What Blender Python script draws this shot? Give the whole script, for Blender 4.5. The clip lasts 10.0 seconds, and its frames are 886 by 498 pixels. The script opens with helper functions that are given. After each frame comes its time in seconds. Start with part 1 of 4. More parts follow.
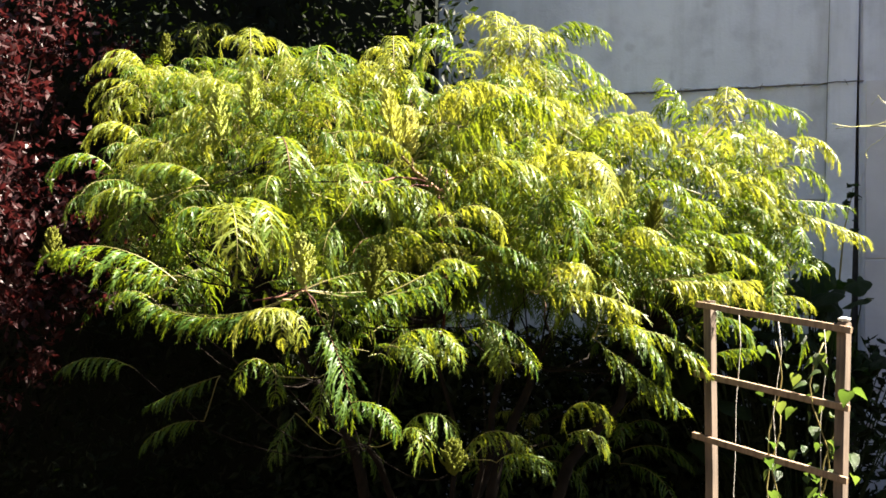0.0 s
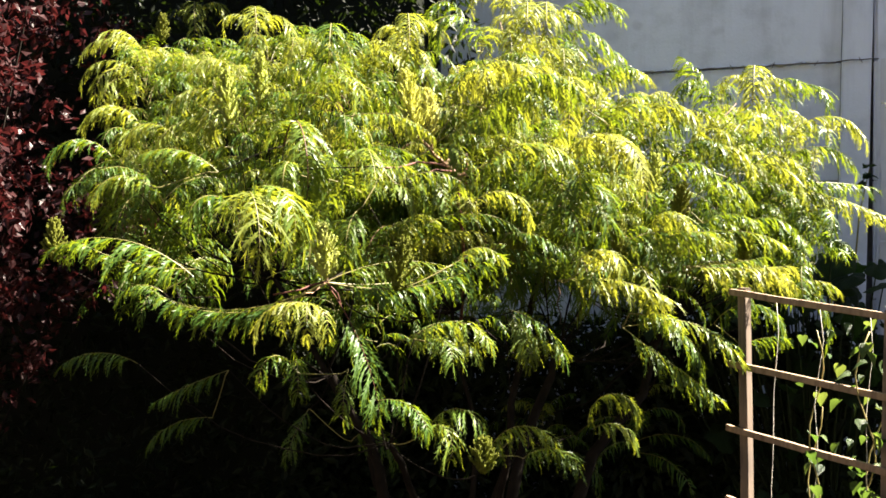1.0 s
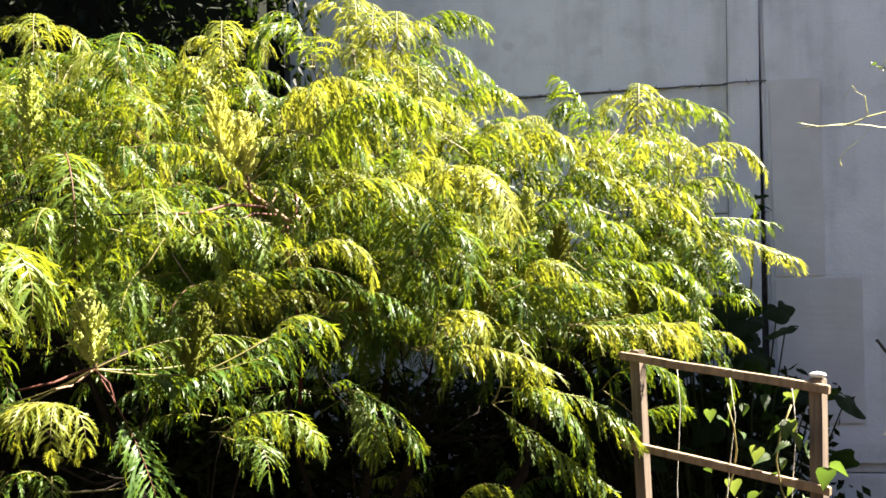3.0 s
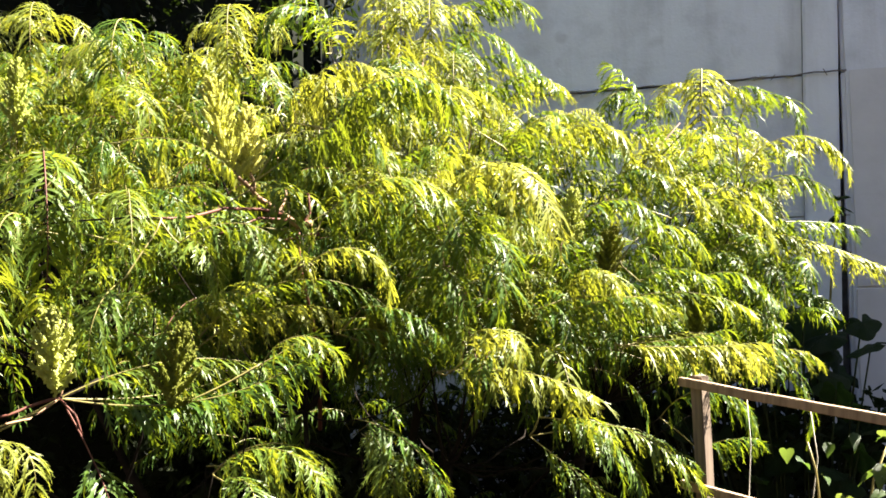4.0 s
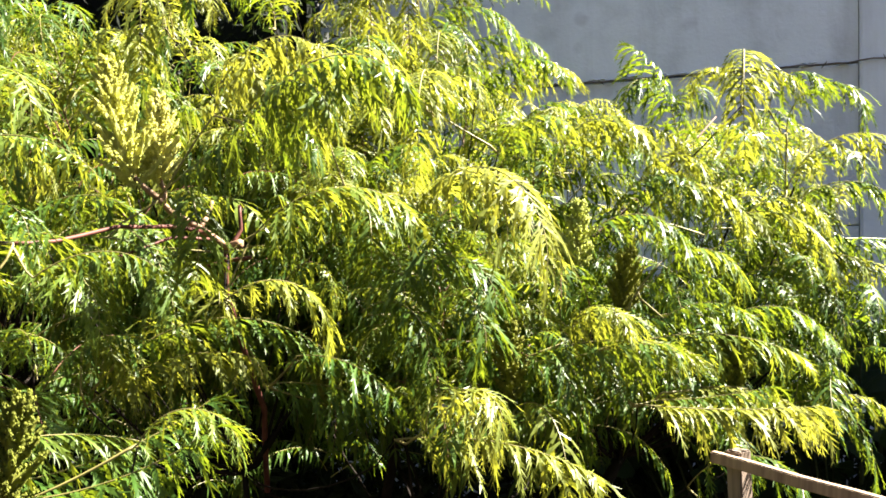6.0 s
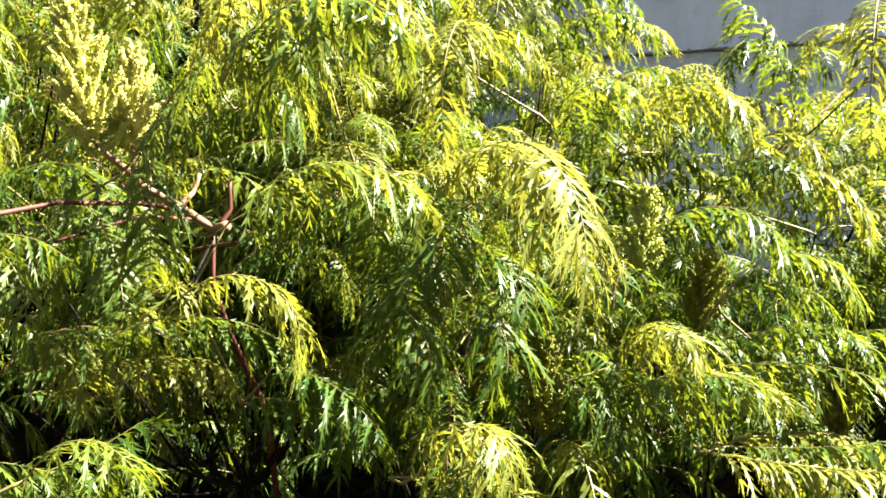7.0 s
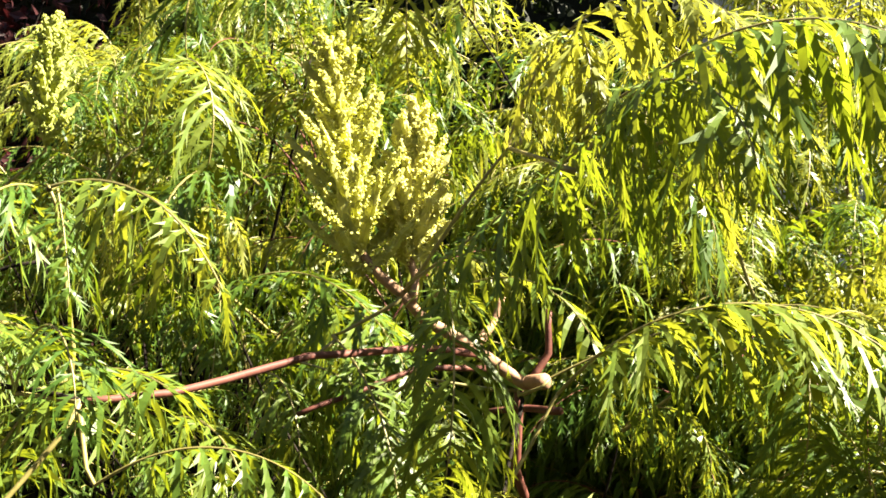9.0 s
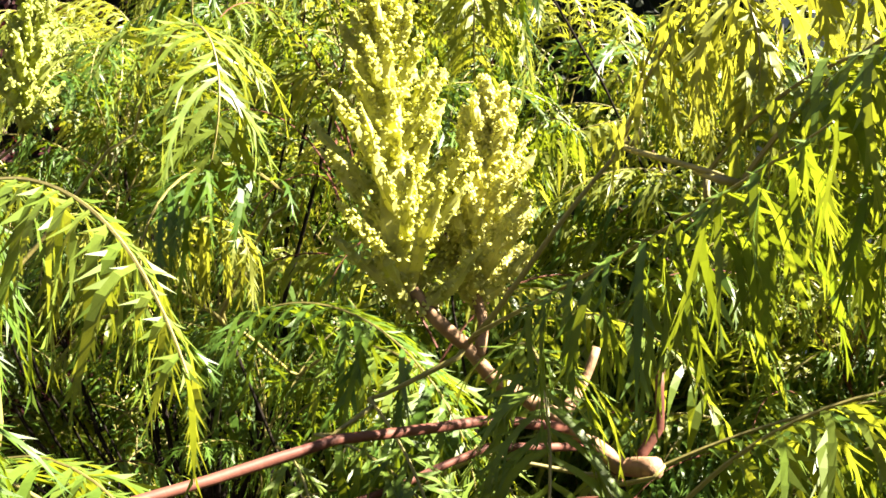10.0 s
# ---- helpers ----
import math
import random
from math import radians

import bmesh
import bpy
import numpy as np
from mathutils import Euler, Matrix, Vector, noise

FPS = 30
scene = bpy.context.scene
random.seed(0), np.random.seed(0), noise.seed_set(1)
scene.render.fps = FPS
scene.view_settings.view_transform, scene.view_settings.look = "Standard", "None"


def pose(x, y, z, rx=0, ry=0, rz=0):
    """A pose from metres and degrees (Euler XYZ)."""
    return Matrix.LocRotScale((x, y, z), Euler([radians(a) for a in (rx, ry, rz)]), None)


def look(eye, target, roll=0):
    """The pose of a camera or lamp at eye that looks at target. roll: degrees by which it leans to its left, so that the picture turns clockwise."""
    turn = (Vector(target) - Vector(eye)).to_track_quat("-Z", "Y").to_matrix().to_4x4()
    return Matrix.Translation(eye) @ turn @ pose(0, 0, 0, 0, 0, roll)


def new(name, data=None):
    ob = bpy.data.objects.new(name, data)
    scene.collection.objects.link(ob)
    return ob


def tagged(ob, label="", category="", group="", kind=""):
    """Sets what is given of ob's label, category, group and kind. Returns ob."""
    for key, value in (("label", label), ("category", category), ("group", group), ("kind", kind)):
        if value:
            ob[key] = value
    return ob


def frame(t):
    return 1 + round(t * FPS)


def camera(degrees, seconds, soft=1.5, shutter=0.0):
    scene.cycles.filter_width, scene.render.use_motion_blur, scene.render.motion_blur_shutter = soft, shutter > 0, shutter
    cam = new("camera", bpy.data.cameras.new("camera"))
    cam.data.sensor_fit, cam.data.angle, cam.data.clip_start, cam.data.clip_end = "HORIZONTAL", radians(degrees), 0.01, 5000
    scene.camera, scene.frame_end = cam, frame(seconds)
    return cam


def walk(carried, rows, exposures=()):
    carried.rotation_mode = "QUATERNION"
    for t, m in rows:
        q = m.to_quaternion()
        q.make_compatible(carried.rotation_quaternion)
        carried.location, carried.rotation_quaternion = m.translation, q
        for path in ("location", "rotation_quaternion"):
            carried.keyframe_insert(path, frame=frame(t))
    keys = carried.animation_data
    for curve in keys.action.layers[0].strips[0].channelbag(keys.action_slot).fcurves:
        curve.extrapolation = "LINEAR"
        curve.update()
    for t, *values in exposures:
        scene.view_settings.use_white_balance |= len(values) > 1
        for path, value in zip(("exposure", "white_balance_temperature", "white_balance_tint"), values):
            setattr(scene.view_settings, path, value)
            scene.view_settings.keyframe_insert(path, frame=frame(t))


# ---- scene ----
EXPOSURE = 3.71
cam = camera(48.7, 10.0, soft=1.6)
PATH = [
    (0, (0.032, 0.569, 1.491), (0.022, 2.568, 1.447), 1.0),
    (0.5, (-0.057, 0.638, 1.502), (-0.045, 2.638, 1.458), -0.4),
    (1, (-0.091, 0.699, 1.503), (-0.059, 2.697, 1.423), 0.5),
    (1.5, (-0.053, 0.849, 1.508), (0.021, 2.846, 1.452), -0.2),
    (2, (0.042, 0.977, 1.521), (0.119, 2.975, 1.465), -0.5),
    (2.5, (0.072, 1.101, 1.538), (0.286, 3.088, 1.469), -0.7),
    (2.7, (0.059, 1.161, 1.541), (0.333, 3.141, 1.502), -0.4),
    (3.8, (0.141, 1.469, 1.556), (0.301, 3.463, 1.559), -1.6),
    (4, (0.173, 1.524, 1.55), (0.3, 3.52, 1.55), -0.9),
    (4.5, (0.26, 1.613, 1.522), (0.2, 3.611, 1.472), 0.4),
    (5, (0.289, 1.71, 1.543), (0.254, 3.707, 1.432), -0.0),
    (5.5, (0.295, 1.837, 1.575), (0.371, 3.835, 1.531), -0.8),
    (5.7, (0.284, 1.886, 1.589), (0.368, 3.884, 1.587), -0.7),
    (6.8, (0.462, 2.215, 1.635), (0.312, 4.208, 1.56), 1.2),
    (7, (0.47, 2.279, 1.632), (0.252, 4.265, 1.562), 1.6),
    (7.5, (0.429, 2.416, 1.648), (-0.01, 4.368, 1.647), 2.3),
    (8, (0.306, 2.557, 1.692), (-0.289, 4.465, 1.742), 2.5),
    (8.5, (0.231, 2.64, 1.72), (-0.382, 4.544, 1.752), 2.5),
    (9, (0.202, 2.72, 1.721), (-0.41, 4.624, 1.722), 3.3),
    (9.5, (0.135, 2.835, 1.733), (-0.531, 4.721, 1.737), 5.2),
    (10, (0.102, 2.929, 1.739), (-0.575, 4.811, 1.741), 4.9),
]
walk(cam, [(t, look(eye, target, roll)) for t, eye, target, roll in PATH], exposures=[(t, EXPOSURE + step, kelvin, tint) for t, step, kelvin, tint in ((0, 0.0, 6870, 10), (4.5, 0.0, 6800, 10), (5, 0.0, 6520, 11), (5.7, 0.0, 6520, 11), (7, 0.0, 6570, 11), (7.5, 0.04, 6770, 10), (8.3, -0.06, 7000, 10), (9, -0.10, 7150, 10), (9.6, -0.03, 7150, 10), (10, 0.0, 7100, 10))])

# ---- light ----
SUN_AZ, SUN_EL = 76.0, 50.0      # azimuth clockwise from +y, elevation
world = bpy.data.worlds.new("sky")
scene.world = world
world.use_nodes = True
wn = world.node_tree
sky = wn.nodes.new("ShaderNodeTexSky")
sky.sky_type, sky.sun_disc = "NISHITA", False
sky.sun_elevation, sky.sun_rotation = radians(SUN_EL), radians(SUN_AZ)
wn.links.new(sky.outputs[0], wn.nodes["Background"].inputs[0])
wn.nodes["Background"].inputs[1].default_value = 0.024

sun = new("sun", bpy.data.lights.new("sun", "SUN"))
sun.data.energy, sun.data.angle, sun.data.color = 5.0, radians(0.5), (1.0, 0.94, 0.82)
to_sun = Vector((math.sin(radians(SUN_AZ)) * math.cos(radians(SUN_EL)), math.cos(radians(SUN_AZ)) * math.cos(radians(SUN_EL)), math.sin(radians(SUN_EL))))
sun.matrix_world = look(to_sun * 20, (0, 0, 0))


# ---- materials ----
def material(name):
    m = bpy.data.materials.new(name)
    m.use_nodes = True
    return m, m.node_tree, m.node_tree.nodes["Principled BSDF"]


def node(tree, kind, **values):
    n = tree.nodes.new(kind)
    for key, value in values.items():
        n.inputs[key].default_value = value
    return n


def ramp(tree, source, stops):
    r = tree.nodes.new("ShaderNodeValToRGB")
    e = r.color_ramp.elements
    while len(e) < len(stops):
        e.new(0.5)
    for item, (place, colour) in zip(e, stops):
        item.position, item.color = place, (*colour, 1)
    tree.links.new(source, r.inputs[0])
    return r.outputs[0]


def noise_of(tree, scale, detail=5.0, rough=0.6, stretch=None):
    n = node(tree, "ShaderNodeTexNoise", Scale=scale, Detail=detail, Roughness=rough)
    c = tree.nodes.new("ShaderNodeTexCoord")
    if stretch:
        mp = tree.nodes.new("ShaderNodeMapping")
        mp.inputs["Scale"].default_value = stretch
        tree.links.new(c.outputs["Object"], mp.inputs[0])
        tree.links.new(mp.outputs[0], n.inputs[0])
    else:
        tree.links.new(c.outputs["Object"], n.inputs[0])
    return n.outputs["Fac"]


def mixed(tree, fac, a, b, kind="MIX"):
    m = tree.nodes.new("ShaderNodeMix")
    m.data_type, m.blend_type = "RGBA", kind
    for socket, value in ((m.inputs[0], fac), (m.inputs[6], a), (m.inputs[7], b)):
        if isinstance(value, (int, float)):
            socket.default_value = value
        elif isinstance(value, tuple):
            socket.default_value = (*value, 1)
        else:
            tree.links.new(value, socket)
    return m.outputs[2]


def bumped(tree, shader, source, strength, distance):
    b = node(tree, "ShaderNodeBump", Strength=strength, Distance=distance)
    tree.links.new(source, b.inputs["Height"])
    tree.links.new(b.outputs[0], shader.inputs["Normal"])


def plain(name, dark, light, scale, rough=0.8, bump=0.4, depth=0.002, stretch=None, metal=0.0, gloss=0.5):
    m, tree, p = material(name)
    p.inputs["Specular IOR Level"].default_value = gloss
    big = noise_of(tree, scale, stretch=stretch)
    tree.links.new(ramp(tree, big, [(0.3, dark), (0.7, light)]), p.inputs["Base Color"])
    p.inputs["Roughness"].default_value, p.inputs["Metallic"].default_value = rough, metal
    bumped(tree, p, noise_of(tree, scale * 6, stretch=stretch), bump, depth)
    return m


def leafy(name, colours, glow, share=0.5, rough=0.42, gloss=0.14, crinkle=0.0):
    """Thin leaf: a glossy face and light that shines through it, varied by leaf and by leaflet."""
    m, tree, p = material(name)
    info, geo = tree.nodes.new("ShaderNodeObjectInfo"), tree.nodes.new("ShaderNodeNewGeometry")
    add = tree.nodes.new("ShaderNodeMath")
    add.operation = "MULTIPLY_ADD"
    tree.links.new(geo.outputs["Random Per Island"], add.inputs[0])
    add.inputs[1].default_value = 0.35
    half = tree.nodes.new("ShaderNodeMath")
    half.operation = "MULTIPLY"
    tree.links.new(info.outputs["Random"], half.inputs[0])
    half.inputs[1].default_value = 0.65
    tree.links.new(half.outputs[0], add.inputs[2])
    n = len(colours) - 1
    base = ramp(tree, add.outputs[0], [(0.1 + 0.8 * i / n, c) for i, c in enumerate(colours)])
    through_colour = ramp(tree, add.outputs[0], [(0.1 + 0.8 * i / n, c) for i, c in enumerate(glow)])
    spots = ramp(tree, noise_of(tree, 60.0), [(0.35, (0.75, 0.75, 0.75)), (0.65, (1.1, 1.1, 1.1))])
    tree.links.new(mixed(tree, 1.0, base, spots, "MULTIPLY"), p.inputs["Base Color"])
    p.inputs["Roughness"].default_value = rough
    p.inputs["Specular IOR Level"].default_value = gloss
    if crinkle:
        bumped(tree, p, noise_of(tree, 28.0), crinkle, 0.02)
    t = tree.nodes.new("ShaderNodeBsdfTranslucent")
    tree.links.new(mixed(tree, 1.0, through_colour, spots, "MULTIPLY"), t.inputs[0])
    mix = tree.nodes.new("ShaderNodeMixShader")
    mix.inputs[0].default_value = share
    tree.links.new(p.outputs[0], mix.inputs[1])
    tree.links.new(t.outputs[0], mix.inputs[2])
    tree.links.new(mix.outputs[0], tree.nodes["Material Output"].inputs[0])
    return m


# greener tone of older leaves, and of shaded ones with shade painted in
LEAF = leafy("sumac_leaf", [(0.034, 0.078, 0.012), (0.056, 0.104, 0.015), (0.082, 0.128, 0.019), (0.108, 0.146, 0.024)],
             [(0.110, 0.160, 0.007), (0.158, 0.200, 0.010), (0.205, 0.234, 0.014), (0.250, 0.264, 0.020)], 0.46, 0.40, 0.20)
# young growth, and also the yellower tone of sunlit leaves put into colour
LIME = leafy("young_sunlit_leaf", [(0.116, 0.148, 0.022), (0.142, 0.166, 0.028), (0.172, 0.184, 0.036)],
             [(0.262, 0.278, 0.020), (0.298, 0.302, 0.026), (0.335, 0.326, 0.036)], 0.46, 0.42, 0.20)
RACHIS = plain("leaf_stalk", (0.10, 0.085, 0.018), (0.17, 0.145, 0.040), 30.0, 0.6, 0.2)
RED_STALK = plain("red_leaf_stalk", (0.055, 0.018, 0.014), (0.105, 0.040, 0.028), 30.0, 0.6, 0.2, gloss=0.15)
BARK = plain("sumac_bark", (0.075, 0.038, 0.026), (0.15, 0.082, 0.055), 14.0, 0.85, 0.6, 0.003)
# paler bark for the forks, with their sunlight put into the colour
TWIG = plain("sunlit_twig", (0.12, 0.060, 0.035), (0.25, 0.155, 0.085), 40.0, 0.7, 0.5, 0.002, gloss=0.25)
# near-black stems: the shade inside and under the shrubs is put into the colour
SHADE_STEM = plain("shade_stem", (0.006, 0.005, 0.004), (0.016, 0.012, 0.010), 20.0, 0.9, 0.5, 0.002, gloss=0.05)
OLD_BARK = plain("old_bark", (0.03, 0.024, 0.018), (0.075, 0.058, 0.044), 9.0, 0.9, 0.8, 0.006)
FLOWER = leafy("flower", [(0.55, 0.56, 0.17), (0.63, 0.62, 0.23), (0.71, 0.69, 0.30)],
               [(0.64, 0.64, 0.15), (0.69, 0.68, 0.19), (0.75, 0.72, 0.24)], 0.52, 0.8)
LIME_FLOWER = leafy("young_flower", [(0.33, 0.39, 0.09), (0.40, 0.44, 0.12), (0.47, 0.49, 0.16)],
                    [(0.42, 0.48, 0.08), (0.48, 0.52, 0.10), (0.54, 0.56, 0.13)], 0.5, 0.8)
GREEN_FLOWER = leafy("unripe_flower", [(0.12, 0.14, 0.02), (0.17, 0.18, 0.03), (0.22, 0.22, 0.04)],
                    [(0.20, 0.24, 0.02), (0.26, 0.28, 0.03), (0.32, 0.33, 0.04)], 0.5, 0.8)
MAROON = leafy("maroon_leaf", [(0.020, 0.007, 0.008), (0.034, 0.012, 0.013), (0.056, 0.024, 0.025)],
               [(0.040, 0.006, 0.007), (0.060, 0.010, 0.010), (0.092, 0.022, 0.020)], 0.32, 0.40, 0.15)
# near-black leaves: the hedge's deep shade is put into the colour
SHADE_LEAF = leafy("hedge_shade_leaf", [(0.004, 0.006, 0.003), (0.006, 0.010, 0.004), (0.012, 0.018, 0.005)],
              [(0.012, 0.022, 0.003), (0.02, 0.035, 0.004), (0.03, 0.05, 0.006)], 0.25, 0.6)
# darkened leaf colour, with the shade by the wall put into it
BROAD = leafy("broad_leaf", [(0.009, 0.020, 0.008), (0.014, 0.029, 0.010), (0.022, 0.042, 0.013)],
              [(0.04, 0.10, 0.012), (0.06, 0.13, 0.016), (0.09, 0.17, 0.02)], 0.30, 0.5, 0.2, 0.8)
BEAN = leafy("bean_leaf", [(0.022, 0.050, 0.014), (0.036, 0.072, 0.018), (0.065, 0.098, 0.026)],
             [(0.055, 0.105, 0.014), (0.085, 0.135, 0.018), (0.140, 0.170, 0.028)], 0.38, 0.40, 0.30, 0.5)
PALE_VINE = plain("young_vine", (0.30, 0.30, 0.08), (0.46, 0.44, 0.16), 30.0, 0.5, 0.2)
# darker copy of the vine stem, with shade put into the colour
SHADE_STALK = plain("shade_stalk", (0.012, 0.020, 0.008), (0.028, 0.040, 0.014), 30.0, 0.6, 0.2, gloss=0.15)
VINE = plain("vine_stem", (0.14, 0.12, 0.04), (0.30, 0.24, 0.08), 30.0, 0.6, 0.2)
STRING = plain("twine", (0.38, 0.35, 0.30), (0.62, 0.58, 0.52), 120.0, 0.9, 0.6, 0.001)
# near-black soil: the shade on the ground is put into its colour
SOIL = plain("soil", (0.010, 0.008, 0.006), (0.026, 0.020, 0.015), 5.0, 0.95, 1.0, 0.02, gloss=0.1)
BLACK_METAL = plain("black_metal", (0.02, 0.02, 0.02), (0.05, 0.045, 0.04), 25.0, 0.5, 0.3)
WIRE = plain("rusty_wire", (0.06, 0.04, 0.035), (0.22, 0.18, 0.15), 60.0, 0.5, 0.4, 0.001, metal=0.5)
MORTAR = plain("mortar", (0.45, 0.45, 0.44), (0.75, 0.75, 0.74), 40.0, 0.9, 0.6, 0.002)
JOINT = plain("dirty_joint", (0.03, 0.03, 0.03), (0.09, 0.085, 0.08), 30.0, 0.95, 0.8, 0.004)
# grey of the shade along the post, put into a colour
EDGE_SHADE = plain("edge_shade", (0.14, 0.14, 0.145), (0.30, 0.30, 0.31), 14.0, 0.95, 0.6, 0.003)
NAIL = plain("nail", (0.05, 0.035, 0.03), (0.10, 0.07, 0.05), 60.0, 0.5, 0.2, metal=0.8)


def wood(name, dark, light):
    m, tree, p = material(name)
    grain = noise_of(tree, 7.0, 8.0, 0.65, (9, 9, 0.6))
    stain = noise_of(tree, 5.0, 4.0)
    col = ramp(tree, grain, [(0.3, dark), (0.55, light), (0.75, tuple(c * 1.15 for c in light))])
    worn = ramp(tree, stain, [(0.3, (0.62, 0.62, 0.64)), (0.7, (1.1, 1.07, 1.02))])
    tree.links.new(mixed(tree, 1.0, col, worn, "MULTIPLY"), p.inputs["Base Color"])
    p.inputs["Roughness"].default_value = 0.75
    bumped(tree, p, grain, 0.5, 0.002)
    return m


POST_WOOD = wood("weathered_wood", (0.075, 0.052, 0.038), (0.17, 0.125, 0.092))
LATH_WOOD = wood("pine_lath", (0.13, 0.080, 0.048), (0.27, 0.185, 0.115))


def concrete(name):
    m, tree, p = material(name)
    big = noise_of(tree, 0.9, 4.0, 0.55)
    mid = noise_of(tree, 5.0, 6.0, 0.6)
    fine = noise_of(tree, 90.0, 3.0, 0.6)
    run = noise_of(tree, 3.0, 6.0, 0.6, (2.2, 2.2, 0.22))
    col = ramp(tree, big, [(0.32, (0.62, 0.62, 0.68)), (0.5, (0.70, 0.70, 0.76)), (0.68, (0.75, 0.75, 0.80))])
    blot = ramp(tree, mid, [(0.30, (0.80, 0.80, 0.80)), (0.5, (1.0, 1.0, 1.0)), (0.72, (1.06, 1.06, 1.06))])
    streak = ramp(tree, run, [(0.28, (0.80, 0.79, 0.78)), (0.5, (1.0, 1.0, 1.0))])
    specks = ramp(tree, noise_of(tree, 8.0, 2.0, 0.4), [(0.68, (1.0, 1.0, 1.0)), (0.76, (0.82, 0.81, 0.81))])
    col = mixed(tree, 1.0, col, specks, "MULTIPLY")
    info = tree.nodes.new("ShaderNodeObjectInfo")
    tint = ramp(tree, info.outputs["Random"], [(0.0, (0.93, 0.93, 0.94)), (1.0, (1.04, 1.04, 1.03))])
    c = mixed(tree, 1.0, mixed(tree, 1.0, col, blot, "MULTIPLY"), streak, "MULTIPLY")
    tree.links.new(mixed(tree, 1.0, c, tint, "MULTIPLY"), p.inputs["Base Color"])
    p.inputs["Roughness"].default_value = 0.88
    both = tree.nodes.new("ShaderNodeMath")
    both.operation = "ADD"
    tree.links.new(mid, both.inputs[0])
    tree.links.new(fine, both.inputs[1])
    bumped(tree, p, both.outputs[0], 0.35, 0.004)
    return m


CONCRETE = concrete("painted_concrete")
RENDERED = plain("bare_concrete_patch", (0.53, 0.505, 0.53), (0.64, 0.615, 0.64), 4.0, 0.9, 0.4, 0.004)


# ---- helpers for meshes ----
def add_mesh(name, verts, faces, mats, parent=None, ids=None, smooth=False, label=""):
    me = bpy.data.meshes.new(name)
    me.from_pydata([tuple(v) for v in verts], [], faces)
    for m in mats if isinstance(mats, (list, tuple)) else [mats]:
        me.materials.append(m)
    if ids is not None:
        me.polygons.foreach_set("material_index", ids)
    if smooth:
        me.polygons.foreach_set("use_smooth", [True] * len(me.polygons))
    ob = new(name, me)
    ob.parent = parent
    if label:
        ob["label"] = label
    return ob


def part(name, bm, mat, parent, label="", smooth=False):
    me = bpy.data.meshes.new(name)
    bm.to_mesh(me)
    bm.free()
    me.materials.append(mat)
    if smooth:
        me.polygons.foreach_set("use_smooth", [True] * len(me.polygons))
    ob = new(name, me)
    ob.parent = parent
    if label:
        ob["label"] = label
    return ob


def empty(name, m, label, category, group="", kind=""):
    ob = new(name)
    ob.matrix_world = m
    return tagged(ob, label, category, group, kind)


def box(size, centre=(0, 0, 0), bevel=0.0, rough=0.0, seed=0, cuts=0):
    bm = bmesh.new()
    bmesh.ops.create_cube(bm, size=1.0)
    bmesh.ops.scale(bm, vec=size, verts=bm.verts)
    if cuts:
        longest = max(range(3), key=lambda i: size[i])
        edges = [e for e in bm.edges if abs((e.verts[0].co - e.verts[1].co)[longest]) > size[longest] * 0.9]
        bmesh.ops.subdivide_edges(bm, edges=edges, cuts=cuts)
    if bevel:
        sharp = [e for e in bm.edges if len(e.link_faces) == 2 and e.calc_face_angle() > 0.5]
        bmesh.ops.bevel(bm, geom=sharp, offset=bevel, segments=2, affect="EDGES")
    if rough:
        for v in bm.verts:
            v.co += noise.noise_vector(v.co * 9 + Vector((seed * 3.1, seed, 0))) * rough
    bmesh.ops.translate(bm, vec=centre, verts=bm.verts)
    return bm


def tube_arrays(points, radii, sides=6):
    pts = [Vector(p) for p in points]
    verts, faces = [], []
    for i, p in enumerate(pts):
        t = (pts[min(i + 1, len(pts) - 1)] - pts[max(i - 1, 0)]).normalized()
        a = t.cross(Vector((0.3, 0.9, 0.2))).normalized()
        b = t.cross(a)
        for k in range(sides):
            w = 2 * math.pi * k / sides
            verts.append(p + (a * math.cos(w) + b * math.sin(w)) * radii[i])
    for i in range(len(pts) - 1):
        for k in range(sides):
            j = (k + 1) % sides
            faces.append((i * sides + k, i * sides + j, (i + 1) * sides + j, (i + 1) * sides + k))
    faces.append(tuple(range(sides))[::-1])
    faces.append(tuple((len(pts) - 1) * sides + k for k in range(sides)))
    return verts, faces


def tube(name, points, radii, mat, parent, sides=6, label=""):
    v, f = tube_arrays(points, radii, sides)
    return add_mesh(name, v, f, mat, parent, smooth=True, label=label)


def arc(a, b, lift, n=8, wobble=0.0, seed=0):
    """Points from a to b that bow upwards by lift."""
    a, b = Vector(a), Vector(b)
    out = []
    for i in range(n + 1):
        u = i / n
        p = a.lerp(b, u) + Vector((0, 0, lift * 4 * u * (1 - u)))
        if 0 < i < n and wobble:
            p += noise.noise_vector(p * 4 + Vector((seed, 0, 0))) * wobble
        out.append(p)
    return out


# ---- ground and wall ----
g = bmesh.new()
bmesh.ops.create_grid(g, x_segments=90, y_segments=90, size=45)
for v in g.verts:
    if v.co.length < 12:
        v.co.z = 0.03 * noise.noise(v.co * 1.3) + 0.015 * noise.noise(v.co * 5)
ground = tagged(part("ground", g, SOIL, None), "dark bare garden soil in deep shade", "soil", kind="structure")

WALL = pose(1.8375, 5.163, 0.21, 0, -1.15, -20)      # at the middle of the left edge of the post that shows
wall = empty("wall_back", WALL, "grey painted precast concrete garden wall of slabs between posts", "wall", kind="structure")
SLAB_H, SPAN, POST_W = 0.545, 2.50, 0.126
rng = random.Random(5)
